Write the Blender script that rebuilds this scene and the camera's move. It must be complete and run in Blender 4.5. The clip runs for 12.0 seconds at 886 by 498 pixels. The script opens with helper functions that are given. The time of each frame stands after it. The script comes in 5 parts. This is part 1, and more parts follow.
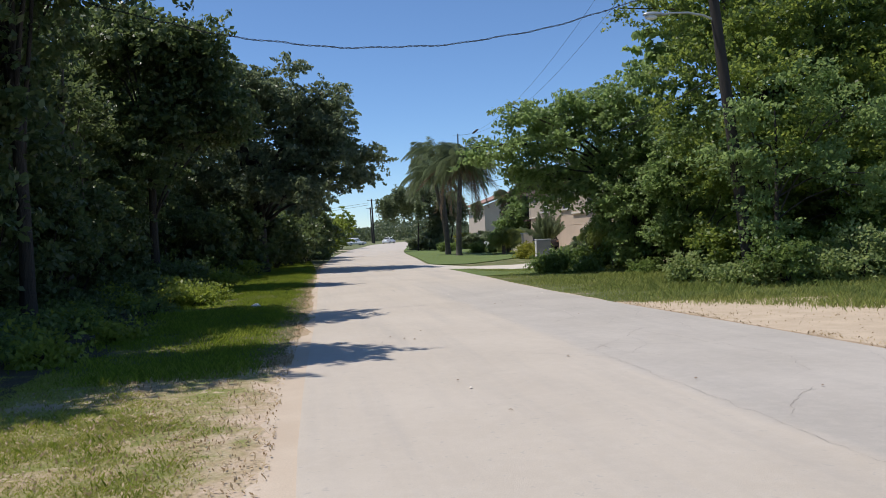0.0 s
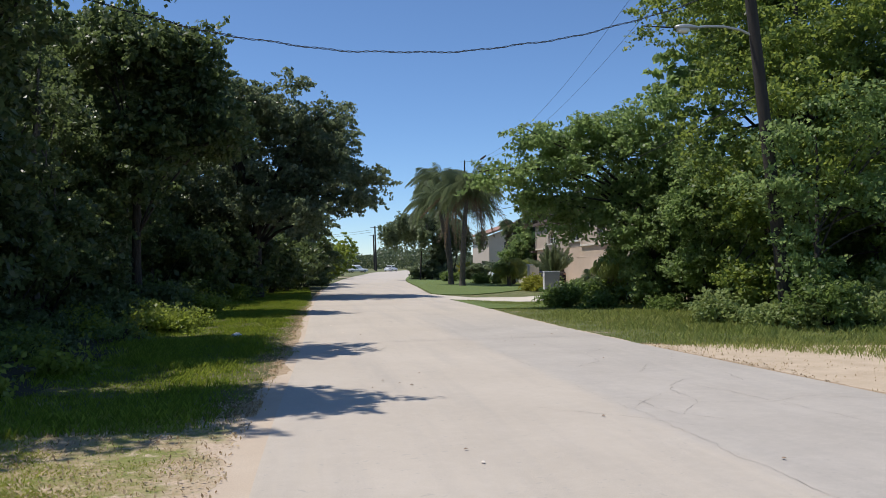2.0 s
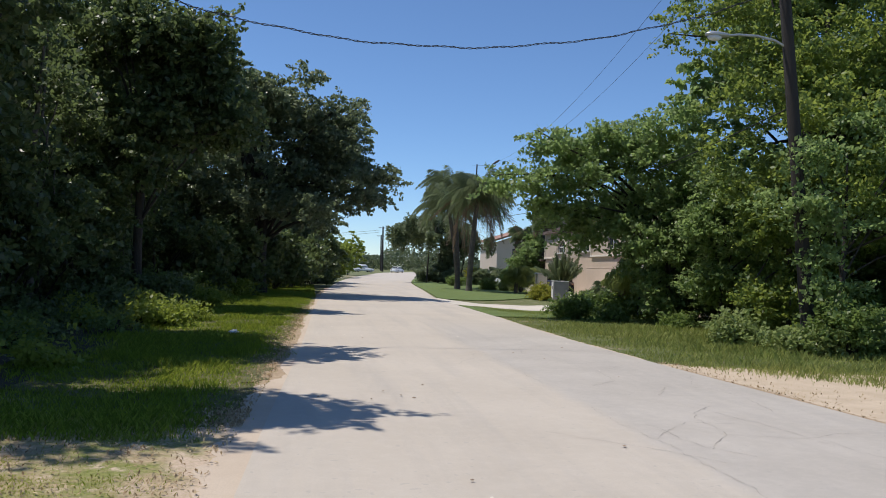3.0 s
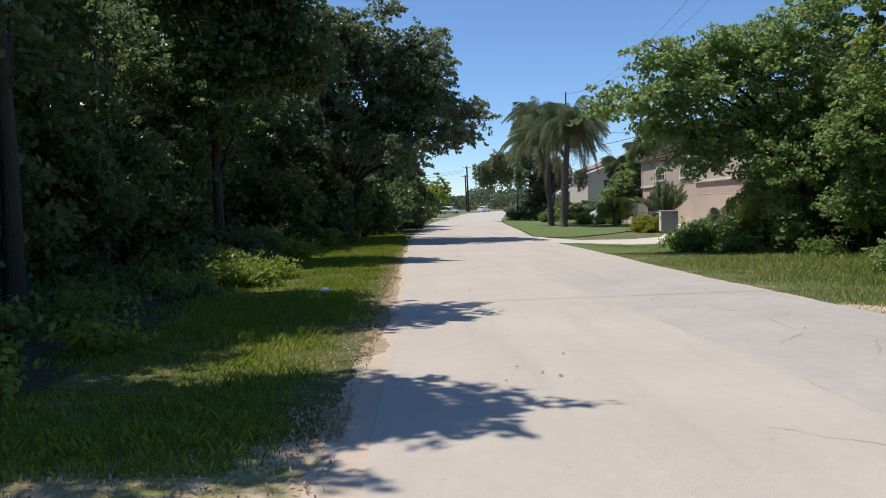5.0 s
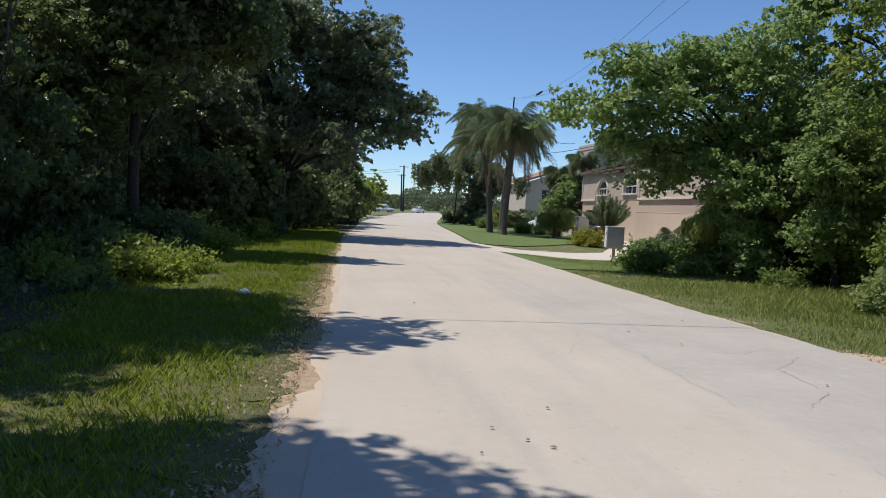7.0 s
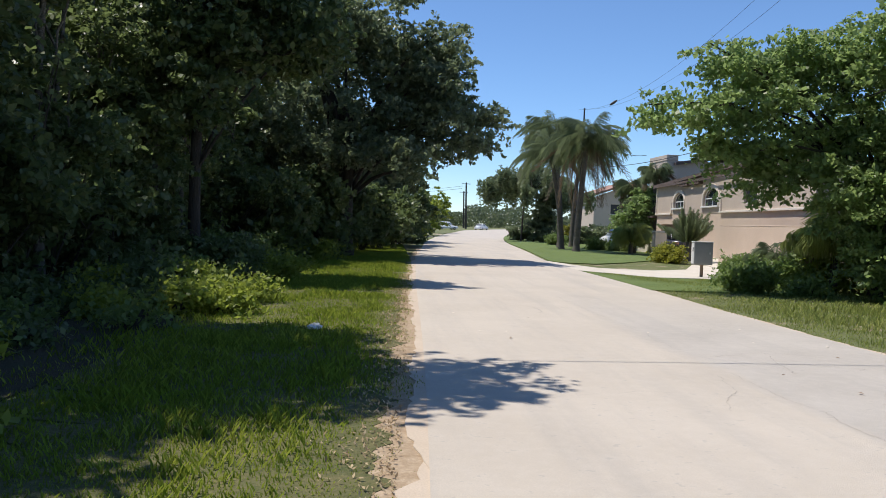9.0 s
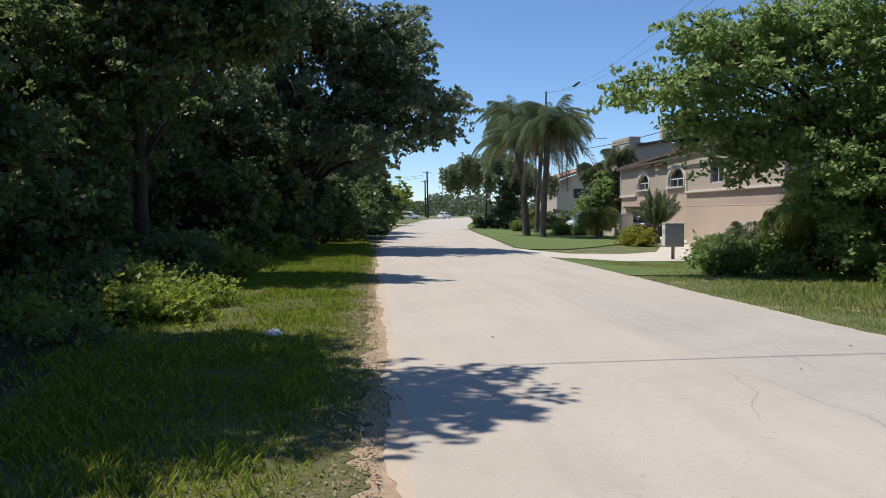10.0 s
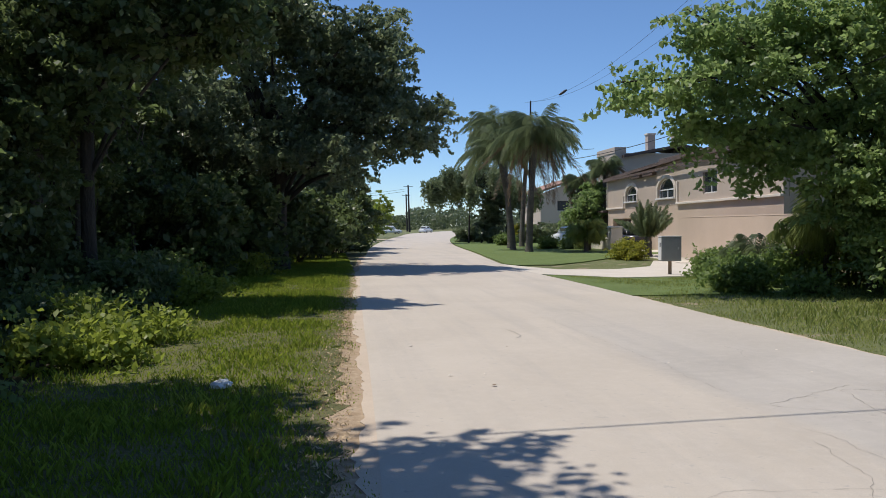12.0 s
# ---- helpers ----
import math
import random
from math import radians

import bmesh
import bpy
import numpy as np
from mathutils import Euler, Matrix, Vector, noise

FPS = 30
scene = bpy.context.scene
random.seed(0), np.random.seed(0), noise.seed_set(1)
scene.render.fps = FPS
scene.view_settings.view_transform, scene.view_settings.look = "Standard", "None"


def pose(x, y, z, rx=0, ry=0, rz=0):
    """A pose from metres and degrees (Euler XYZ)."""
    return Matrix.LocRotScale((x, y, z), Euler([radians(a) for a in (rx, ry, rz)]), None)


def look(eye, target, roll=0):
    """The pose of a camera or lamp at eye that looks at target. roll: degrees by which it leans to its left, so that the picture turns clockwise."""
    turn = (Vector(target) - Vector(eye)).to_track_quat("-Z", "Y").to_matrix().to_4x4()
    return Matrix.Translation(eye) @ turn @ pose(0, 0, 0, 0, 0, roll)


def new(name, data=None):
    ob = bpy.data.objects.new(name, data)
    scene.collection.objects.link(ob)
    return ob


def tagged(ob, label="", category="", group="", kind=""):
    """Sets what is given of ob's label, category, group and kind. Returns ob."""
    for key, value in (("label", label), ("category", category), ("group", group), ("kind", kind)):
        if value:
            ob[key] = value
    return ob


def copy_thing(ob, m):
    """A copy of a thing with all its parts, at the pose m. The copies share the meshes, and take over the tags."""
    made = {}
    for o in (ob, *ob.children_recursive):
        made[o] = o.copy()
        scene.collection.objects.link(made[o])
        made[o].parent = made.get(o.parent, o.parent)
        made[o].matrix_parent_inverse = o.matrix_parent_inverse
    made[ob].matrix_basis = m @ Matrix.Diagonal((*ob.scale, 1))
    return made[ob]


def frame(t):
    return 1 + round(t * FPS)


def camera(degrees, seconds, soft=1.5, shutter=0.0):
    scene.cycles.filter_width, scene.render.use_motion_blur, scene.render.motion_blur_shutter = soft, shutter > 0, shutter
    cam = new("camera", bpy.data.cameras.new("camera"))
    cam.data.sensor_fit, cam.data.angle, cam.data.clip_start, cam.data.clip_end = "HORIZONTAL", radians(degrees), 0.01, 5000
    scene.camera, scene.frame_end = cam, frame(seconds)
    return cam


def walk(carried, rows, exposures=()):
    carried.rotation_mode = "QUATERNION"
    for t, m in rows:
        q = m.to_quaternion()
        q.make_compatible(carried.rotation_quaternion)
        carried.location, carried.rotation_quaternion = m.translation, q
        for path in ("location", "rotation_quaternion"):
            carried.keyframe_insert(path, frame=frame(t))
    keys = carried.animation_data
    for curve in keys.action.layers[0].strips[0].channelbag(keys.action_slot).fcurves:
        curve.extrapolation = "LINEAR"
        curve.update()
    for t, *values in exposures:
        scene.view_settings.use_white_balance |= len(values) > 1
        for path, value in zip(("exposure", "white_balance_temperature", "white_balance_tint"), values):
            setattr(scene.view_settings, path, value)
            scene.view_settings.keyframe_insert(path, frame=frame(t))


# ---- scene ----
cam = camera(55.28, 12.0, 0.9)
PATH = [
    (0, look((-0.000, -0.000, 1.621), (1.671, 9.858, 1.453), -2.30)),
    (0.5, look((0.168, 0.772, 1.595), (1.910, 10.619, 1.615), -0.57)),
    (0.7, look((0.181, 0.994, 1.571), (1.806, 10.858, 1.806), 0.66)),
    (1, look((0.230, 1.257, 1.554), (2.834, 10.904, 1.942), 0.06)),
    (1.5, look((0.266, 1.660, 1.551), (2.567, 11.382, 1.982), -2.69)),
    (2, look((0.308, 2.119, 1.563), (1.957, 11.981, 1.748), -0.57)),
    (2.5, look((0.404, 2.483, 1.570), (3.044, 12.128, 1.477), 1.87)),
    (3, look((0.381, 2.908, 1.581), (1.946, 12.782, 1.807), 2.30)),
    (3.2, look((0.390, 3.045, 1.625), (2.010, 12.907, 1.964), -0.28)),
    (4.8, look((0.245, 5.107, 1.551), (1.019, 15.069, 1.170), 0.33)),
    (5, look((0.220, 5.378, 1.578), (0.789, 15.350, 1.079), -1.27)),
    (5.5, look((0.153, 5.839, 1.571), (-0.087, 15.822, 1.041), 2.85)),
    (6, look((0.220, 6.378, 1.564), (1.710, 16.261, 1.224), 3.13)),
    (6.5, look((0.177, 6.944, 1.586), (1.772, 16.816, 1.517), 1.15)),
    (7, look((0.118, 7.503, 1.574), (1.507, 17.394, 1.089), 3.19)),
    (7.2, look((0.105, 7.729, 1.561), (1.282, 17.653, 1.190), 1.62)),
    (8.8, look((-0.109, 9.315, 1.593), (0.389, 19.293, 1.156), 0.03)),
    (9, look((-0.146, 9.446, 1.581), (0.511, 19.419, 1.262), 2.16)),
    (9.5, look((-0.123, 10.009, 1.564), (1.254, 19.905, 1.154), -0.71)),
    (10, look((-0.176, 10.602, 1.576), (0.921, 20.532, 1.140), 0.24)),
    (10.5, look((-0.175, 11.047, 1.602), (1.053, 20.954, 1.019), 0.15)),
    (11, look((-0.125, 11.701, 1.630), (1.107, 21.607, 1.037), -2.16)),
    (11.5, look((-0.124, 12.140, 1.641), (1.142, 22.046, 1.110), -0.48)),
    (12, look((-0.015, 12.644, 1.626), (1.297, 22.554, 1.351), -0.40)),
]
walk(cam, PATH, [(0, -0.04), (4.9, -0.02), (5.2, 0.35), (5.5, 0.52), (5.7, 0.3), (5.9, 0.05), (6.4, -0.04), (8.4, 0.0), (8.8, 0.22), (9.1, 0.22), (9.4, 0.0), (10.0, 0.07), (11.5, 0.07), (11.9, -0.03), (12, -0.03)])

# ---- world, sun ----
SUN_DIR = Vector((0.43, -0.12, -1.0)).normalized()      # the way the light travels
world = bpy.data.worlds.new("sky")
scene.world = world
world.use_nodes = True
wn = world.node_tree
sky = wn.nodes.new("ShaderNodeTexSky")
sky.sky_type = "NISHITA"
sky.sun_disc = False
sky.sun_elevation = math.asin(-SUN_DIR.z)
sky.sun_rotation = math.atan2(-SUN_DIR.x, -SUN_DIR.y)
sky.altitude = 4500
sky.air_density, sky.dust_density, sky.ozone_density = 1.4, 0.0, 8.0
wn.nodes["Background"].inputs["Strength"].default_value = 0.138
wn.links.new(sky.outputs["Color"], wn.nodes["Background"].inputs["Color"])
sun = new("sun", bpy.data.lights.new("sun", "SUN"))
sun.data.energy, sun.data.angle, sun.data.color = 4.15, radians(0.55), (1.0, 0.95, 0.87)
sun.matrix_world = look((0, 0, 50), Vector((0, 0, 50)) + SUN_DIR)


# ---- materials ----
def nodes(name):
    m = bpy.data.materials.new(name)
    m.use_nodes = True
    return m, m.node_tree, m.node_tree.nodes["Principled BSDF"]


def coords(nt, scale=(1, 1, 1)):
    g = nt.nodes.new("ShaderNodeNewGeometry")
    mp = nt.nodes.new("ShaderNodeMapping")
    mp.inputs["Scale"].default_value = scale
    nt.links.new(g.outputs["Position"], mp.inputs["Vector"])
    return mp.outputs["Vector"]


def noise_at(nt, vec, scale, detail=4, rough=0.6, lo=0.35, hi=0.65):
    n = nt.nodes.new("ShaderNodeTexNoise")
    n.inputs["Scale"].default_value, n.inputs["Detail"].default_value, n.inputs["Roughness"].default_value = scale, detail, rough
    nt.links.new(vec, n.inputs["Vector"])
    r = nt.nodes.new("ShaderNodeMapRange")
    r.inputs["From Min"].default_value, r.inputs["From Max"].default_value = lo, hi
    nt.links.new(n.outputs["Fac"], r.inputs["Value"])
    return r.outputs["Result"]


def mixed(nt, fac, a, b):
    m = nt.nodes.new("ShaderNodeMix")
    m.data_type = "RGBA"
    for sock, v in ((m.inputs["Factor"], fac), (m.inputs["A"], a), (m.inputs["B"], b)):
        if isinstance(v, (tuple, float, int)):
            sock.default_value = (*v, 1) if isinstance(v, tuple) else v
        else:
            nt.links.new(v, sock)
    return m.outputs["Result"]


def math_node(nt, op, a, b=0.0):
    m = nt.nodes.new("ShaderNodeMath")
    m.operation = op
    for sock, v in ((m.inputs[0], a), (m.inputs[1], b)):
        if isinstance(v, (float, int)):
            sock.default_value = v
        else:
            nt.links.new(v, sock)
    return m.outputs[0]


def bump(nt, bsdf, height, strength=0.4, distance=0.02):
    b = nt.nodes.new("ShaderNodeBump")
    b.inputs["Strength"].default_value, b.inputs["Distance"].default_value = strength, distance
    nt.links.new(height, b.inputs["Height"])
    nt.links.new(b.outputs["Normal"], bsdf.inputs["Normal"])


def surface(name, a, b, c=None, scale=1.5, fine=40, rough=0.85, metal=0.0, relief=0.3, dist=0.01, stretch=(1, 1, 1)):
    """Two tones in broad patches, a third in fine grain, and relief."""
    m, nt, p = nodes(name)
    v = coords(nt, stretch)
    col = mixed(nt, noise_at(nt, v, scale), a, b)
    grain = noise_at(nt, v, fine, 3, 0.7, 0.3, 0.7)
    col = mixed(nt, math_node(nt, "MULTIPLY", grain, 0.45), col, c or tuple(x * 0.7 for x in a))
    nt.links.new(col, p.inputs["Base Color"])
    p.inputs["Roughness"].default_value, p.inputs["Metallic"].default_value = rough, metal
    bump(nt, p, grain, relief, dist)
    return m


def leaf_material(name, dark, light, yellow=None, gloss=0.45, through_it=0.48, shine=0.42):
    """Leaves: each one a shade of its own, a little light passing through them."""
    m, nt, p = nodes(name)
    g = nt.nodes.new("ShaderNodeNewGeometry")
    v = coords(nt)
    rnd = g.outputs["Random Per Island"]
    col = mixed(nt, rnd, dark, light)
    patch = noise_at(nt, v, 0.45, 3, 0.6, 0.42, 0.68)
    if yellow:
        pick = math_node(nt, "GREATER_THAN", rnd, 0.6)
        col = mixed(nt, math_node(nt, "MULTIPLY", pick, patch), col, yellow)
    else:
        col = mixed(nt, math_node(nt, "MULTIPLY", patch, 0.5), col, light)
    nt.links.new(col, p.inputs["Base Color"])
    p.inputs["Roughness"].default_value = gloss
    p.inputs["Specular IOR Level"].default_value = shine
    t = nt.nodes.new("ShaderNodeBsdfTranslucent")
    nt.links.new(mixed(nt, 0.6, col, tuple(min(1, x * 1.5) for x in (light if not yellow else yellow))), t.inputs["Color"])
    mx = nt.nodes.new("ShaderNodeMixShader")
    mx.inputs["Fac"].default_value = through_it
    nt.links.new(p.outputs["BSDF"], mx.inputs[1])
    nt.links.new(t.outputs["BSDF"], mx.inputs[2])
    nt.links.new(mx.outputs["Shader"], nt.nodes["Material Output"].inputs["Surface"])
    return m


def ground_material():
    m, nt, p = nodes("grass_soil")
    v = coords(nt)
    soil = mixed(nt, noise_at(nt, v, 6), (0.30, 0.22, 0.15), (0.42, 0.33, 0.24))
    green = mixed(nt, noise_at(nt, v, 2.2), (0.075, 0.105, 0.030), (0.13, 0.16, 0.05))
    green = mixed(nt, noise_at(nt, v, 30, 3, 0.7, 0.35, 0.75), green, (0.20, 0.19, 0.08))
    bare = noise_at(nt, v, 0.9, 5, 0.7, 0.56, 0.66)
    nt.links.new(mixed(nt, bare, green, soil), p.inputs["Base Color"])
    p.inputs["Roughness"].default_value = 0.95
    bump(nt, p, noise_at(nt, v, 25, 4), 0.6, 0.03)
    return m


def verge_material():
    """Thin dry verge: bare sand towards the road, matted grass and dead straw further off."""
    m, nt, p = nodes("dry_verge")
    v = coords(nt)
    sep = nt.nodes.new("ShaderNodeSeparateXYZ")
    nt.links.new(v, sep.inputs["Vector"])
    sand = mixed(nt, noise_at(nt, v, 3.0, 5), (0.64, 0.50, 0.385), (0.54, 0.42, 0.305))
    straw = mixed(nt, noise_at(nt, v, 18.0, 4, 0.7, 0.35, 0.7), (0.50, 0.39, 0.24), (0.32, 0.245, 0.135))
    green = mixed(nt, noise_at(nt, v, 22.0, 4, 0.7, 0.35, 0.7), (0.15, 0.175, 0.04), (0.31, 0.32, 0.09))
    col = mixed(nt, noise_at(nt, v, 1.3, 6, 0.75, 0.44, 0.58), straw, green)
    col = mixed(nt, noise_at(nt, v, 2.4, 6, 0.75, 0.54, 0.64), col, sand)
    wob = math_node(nt, "MULTIPLY", noise_at(nt, v, 1.7, 6, 0.75, 0.2, 0.8), 1.5)
    edge = nt.nodes.new("ShaderNodeMapRange")
    edge.inputs["From Min"].default_value, edge.inputs["From Max"].default_value = -0.05, 0.45
    nt.links.new(math_node(nt, "ADD", sep.outputs["X"], wob), edge.inputs["Value"])
    col = mixed(nt, edge.outputs["Result"], col, sand)
    col = mixed(nt, math_node(nt, "MULTIPLY", noise_at(nt, v, 45, 4, 0.85, 0.42, 0.68), 0.4), col, (0.20, 0.145, 0.075))
    nt.links.new(col, p.inputs["Base Color"])
    p.inputs["Roughness"].default_value = 0.95
    bump(nt, p, noise_at(nt, v, 30, 5, 0.8, 0.3, 0.7), 0.45, 0.015)
    return m


def road_material():
    """Old sun-bleached pavement: a warmer lane, a greyer resurfaced lane, tyre bands, fine aggregate."""
    m, nt, p = nodes("bleached_pavement")
    v = coords(nt)
    sep = nt.nodes.new("ShaderNodeSeparateXYZ")
    nt.links.new(v, sep.inputs["Vector"])
    wob = math_node(nt, "MULTIPLY", noise_at(nt, v, 0.7, 4, 0.6, 0, 1), 0.5)
    x = math_node(nt, "ADD", sep.outputs["X"], wob)
    lane = nt.nodes.new("ShaderNodeMapRange")
    lane.inputs["From Min"].default_value, lane.inputs["From Max"].default_value = 3.80, 4.05
    nt.links.new(x, lane.inputs["Value"])
    near = nt.nodes.new("ShaderNodeMapRange")
    near.inputs["From Min"].default_value, near.inputs["From Max"].default_value = 30.0, 22.0
    nt.links.new(sep.outputs["Y"], near.inputs["Value"])
    warm = mixed(nt, noise_at(nt, v, 0.35, 5), (0.515, 0.445, 0.365), (0.58, 0.505, 0.42))
    grey = mixed(nt, noise_at(nt, v, 0.6, 5), (0.435, 0.39, 0.34), (0.505, 0.455, 0.40))
    col = mixed(nt, math_node(nt, "MULTIPLY", lane.outputs["Result"], near.outputs["Result"]), warm, grey)
    streak = noise_at(nt, coords(nt, (1.6, 0.10, 1)), 1.0, 5, 0.65, 0.48, 0.75)
    col = mixed(nt, math_node(nt, "MULTIPLY", streak, 0.45), col, (0.36, 0.33, 0.30))
    mott = noise_at(nt, v, 7.0, 5, 0.75, 0.45, 0.72)
    col = mixed(nt, math_node(nt, "MULTIPLY", mott, 0.22), col, (0.70, 0.63, 0.55))
    spots = noise_at(nt, v, 14.0, 2, 0.5, 0.66, 0.72)
    col = mixed(nt, math_node(nt, "MULTIPLY", spots, 0.4), col, (0.33, 0.30, 0.27))
    grit = noise_at(nt, v, 90, 3, 0.8, 0.35, 0.7)
    col = mixed(nt, math_node(nt, "MULTIPLY", grit, 0.28), col, (0.30, 0.27, 0.25))
    nt.links.new(col, p.inputs["Base Color"])
    p.inputs["Roughness"].default_value = 0.8
    bump(nt, p, grit, 0.35, 0.006)
    return m


GROUND_MAT = ground_material()
ROAD_MAT = road_material()
SAND = surface("pale_sand", (0.66, 0.53, 0.39), (0.55, 0.43, 0.305), (0.42, 0.33, 0.24), 1.8, 45, 0.95, 0, 0.5, 0.02)
DRY_GROUND = verge_material()
FRINGE = surface("brown_needle_fringe", (0.37, 0.265, 0.165), (0.52, 0.40, 0.28), (0.19, 0.125, 0.07), 9.0, 40, 0.95, 0, 0.35, 0.012)
LIP = surface("pale_road_edge", (0.55, 0.44, 0.335), (0.62, 0.51, 0.40), None, 1.2, 60, 0.9)
DRIVE = surface("pale_concrete", (0.62, 0.55, 0.46), (0.68, 0.61, 0.52), None, 0.8, 50, 0.85)
CRACK = surface("crack_dirt", (0.29, 0.26, 0.225), (0.37, 0.335, 0.295), None, 5, 60, 0.95)
LAWN = surface("mown_lawn", (0.10, 0.155, 0.035), (0.14, 0.195, 0.05), (0.18, 0.21, 0.07), 0.8, 35, 0.95, 0, 0.6, 0.03)
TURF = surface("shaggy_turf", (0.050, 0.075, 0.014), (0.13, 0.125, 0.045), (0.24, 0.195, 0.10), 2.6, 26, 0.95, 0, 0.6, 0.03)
LITTER_FLOOR = surface("leaf_litter", (0.07, 0.052, 0.033), (0.05, 0.055, 0.025), (0.10, 0.075, 0.045), 2.0, 30, 0.95, 0, 0.7, 0.04)
BARK = surface("grey_bark", (0.040, 0.033, 0.027), (0.068, 0.056, 0.045), None, 3, 30, 0.9, 0, 0.8, 0.03, (1, 1, 0.25))
PALM_BARK = surface("palm_bark", (0.105, 0.095, 0.08), (0.16, 0.14, 0.12), None, 3, 12, 0.9, 0, 0.8, 0.03, (0.4, 0.4, 2.0))
POLE_WOOD = surface("weathered_pole_wood", (0.034, 0.029, 0.025), (0.055, 0.046, 0.039), None, 2, 30, 0.9, 0, 0.6, 0.01, (3, 3, 0.15))
CABLE = surface("black_cable", (0.018, 0.018, 0.020), (0.028, 0.028, 0.03), None, 3, 60, 0.55)
METAL = surface("grey_metal", (0.55, 0.56, 0.57), (0.48, 0.49, 0.50), None, 4, 60, 0.4, 0.6, 0.1)
BOX_GREY = surface("grey_painted_metal", (0.25, 0.26, 0.265), (0.30, 0.31, 0.315), None, 3, 60, 0.5, 0.1, 0.1)
# pale insulators, and the mailbox faces whose sunlight is put into the colour
BOX_PALE = surface("pale_insulator_sunlit_box", (0.70, 0.70, 0.69), (0.62, 0.62, 0.61), None, 3, 60, 0.5, 0.0, 0.1)
POST_WOOD = surface("post_wood", (0.33, 0.24, 0.17), (0.26, 0.19, 0.13), None, 3, 40, 0.85, 0, 0.4, 0.01, (2, 2, 0.2))
STUCCO = surface("tan_stucco", (0.52, 0.425, 0.345), (0.57, 0.47, 0.385), None, 0.6, 45, 0.9, 0, 0.3, 0.01)
STUCCO_LOW = surface("peach_stucco", (0.58, 0.45, 0.35), (0.63, 0.495, 0.39), None, 0.6, 45, 0.9, 0, 0.3, 0.01)
STUCCO_PINK = surface("pale_pink_stucco", (0.58, 0.47, 0.40), (0.63, 0.52, 0.45), None, 0.6, 45, 0.9, 0, 0.3, 0.01)
TRIM = surface("cream_trim", (0.78, 0.70, 0.60), (0.72, 0.64, 0.55), None, 1, 60, 0.7, 0, 0.1)
ROOF = surface("brown_roof", (0.12, 0.085, 0.07), (0.17, 0.12, 0.10), None, 1, 25, 0.85, 0, 0.6, 0.03, (1, 1, 3))
ROOF_PINK = surface("terracotta_roof", (0.36, 0.20, 0.15), (0.42, 0.25, 0.19), None, 1, 25, 0.85, 0, 0.6, 0.03, (1, 1, 3))
DARK_IN = surface("painted_interior_shade", (0.025, 0.022, 0.02), (0.035, 0.03, 0.027), None, 1, 20, 0.9)
WHITE_PAINT = surface("white_paint", (0.80, 0.79, 0.76), (0.74, 0.73, 0.70), None, 2, 60, 0.45, 0, 0.05)
CAR_WHITE = surface("white_car_paint", (0.78, 0.79, 0.80), (0.74, 0.75, 0.76), None, 1, 60, 0.25, 0, 0.02)
CAR_DARK = surface("dark_car_paint", (0.03, 0.03, 0.035), (0.045, 0.04, 0.045), None, 1, 60, 0.25, 0, 0.02)
RUBBER = surface("tyre_rubber", (0.02, 0.02, 0.02), (0.03, 0.03, 0.03), None, 5, 60, 0.9)
GLASS, _nt, _p = nodes("window_glass")
_p.inputs["Base Color"].default_value = (0.035, 0.045, 0.055, 1)
_p.inputs["Roughness"].default_value = 0.06
_p.inputs["Specular IOR Level"].default_value = 0.7
LAMP_GLASS = surface("pale_lamp_glass", (0.75, 0.77, 0.78), (0.68, 0.70, 0.71), None, 4, 50, 0.3, 0, 0.05)
OAK_LEAF = leaf_material("oak_leaf", (0.075, 0.10, 0.055), (0.20, 0.24, 0.125), None, 0.4, 0.48, 0.6)
WOOD_LEAF = leaf_material("woodland_leaf", (0.055, 0.085, 0.033), (0.15, 0.195, 0.07), None, 0.4, 0.48, 0.6)
BRIGHT_LEAF = leaf_material("broad_leaf", (0.065, 0.115, 0.035), (0.16, 0.235, 0.065), (0.30, 0.35, 0.07), 0.42, 0.54)
RTREE_LEAF = leaf_material("green_leaf", (0.115, 0.175, 0.065), (0.265, 0.35, 0.125), None, 0.42, 0.58)
SHRUB_LEAF = leaf_material("shrub_leaf", (0.10, 0.15, 0.04), (0.20, 0.27, 0.075))
WEED_LEAF = leaf_material("weed_leaf", (0.15, 0.20, 0.03), (0.28, 0.33, 0.055))
YELLOW_LEAF = leaf_material("yellow_green_leaf", (0.16, 0.19, 0.03), (0.34, 0.33, 0.05))
PALM_LEAF = leaf_material("palm_leaf", (0.10, 0.13, 0.065), (0.20, 0.24, 0.12))
GARDEN_PALM = leaf_material("garden_palm_leaf", (0.15, 0.19, 0.055), (0.32, 0.36, 0.12))
PALM_DRY = leaf_material("dry_palm_leaf", (0.16, 0.11, 0.07), (0.24, 0.17, 0.11))
GRASS_LEAF = leaf_material("grass_blade", (0.045, 0.09, 0.008), (0.215, 0.32, 0.028), (0.36, 0.40, 0.065), 0.7, 0.42, 0.12)
ROADSIDE_BLADE = leaf_material("roadside_grass_blade", (0.11, 0.15, 0.035), (0.29, 0.35, 0.09), (0.42, 0.43, 0.15), 0.7, 0.46, 0.15)
DRY_BLADE = leaf_material("dry_blade", (0.36, 0.28, 0.14), (0.50, 0.40, 0.22), None, 0.7, 0.2)
DEAD_LEAF = leaf_material("dead_leaf", (0.20, 0.13, 0.07), (0.55, 0.43, 0.27), None, 0.8, 0.15, 0.1)
PALE_WEED = leaf_material("pale_weed_leaf", (0.15, 0.20, 0.06), (0.33, 0.39, 0.15))
MATTED_BLADE = leaf_material("matted_grass_blade", (0.17, 0.20, 0.035), (0.42, 0.43, 0.11), None, 0.7, 0.25, 0.15)
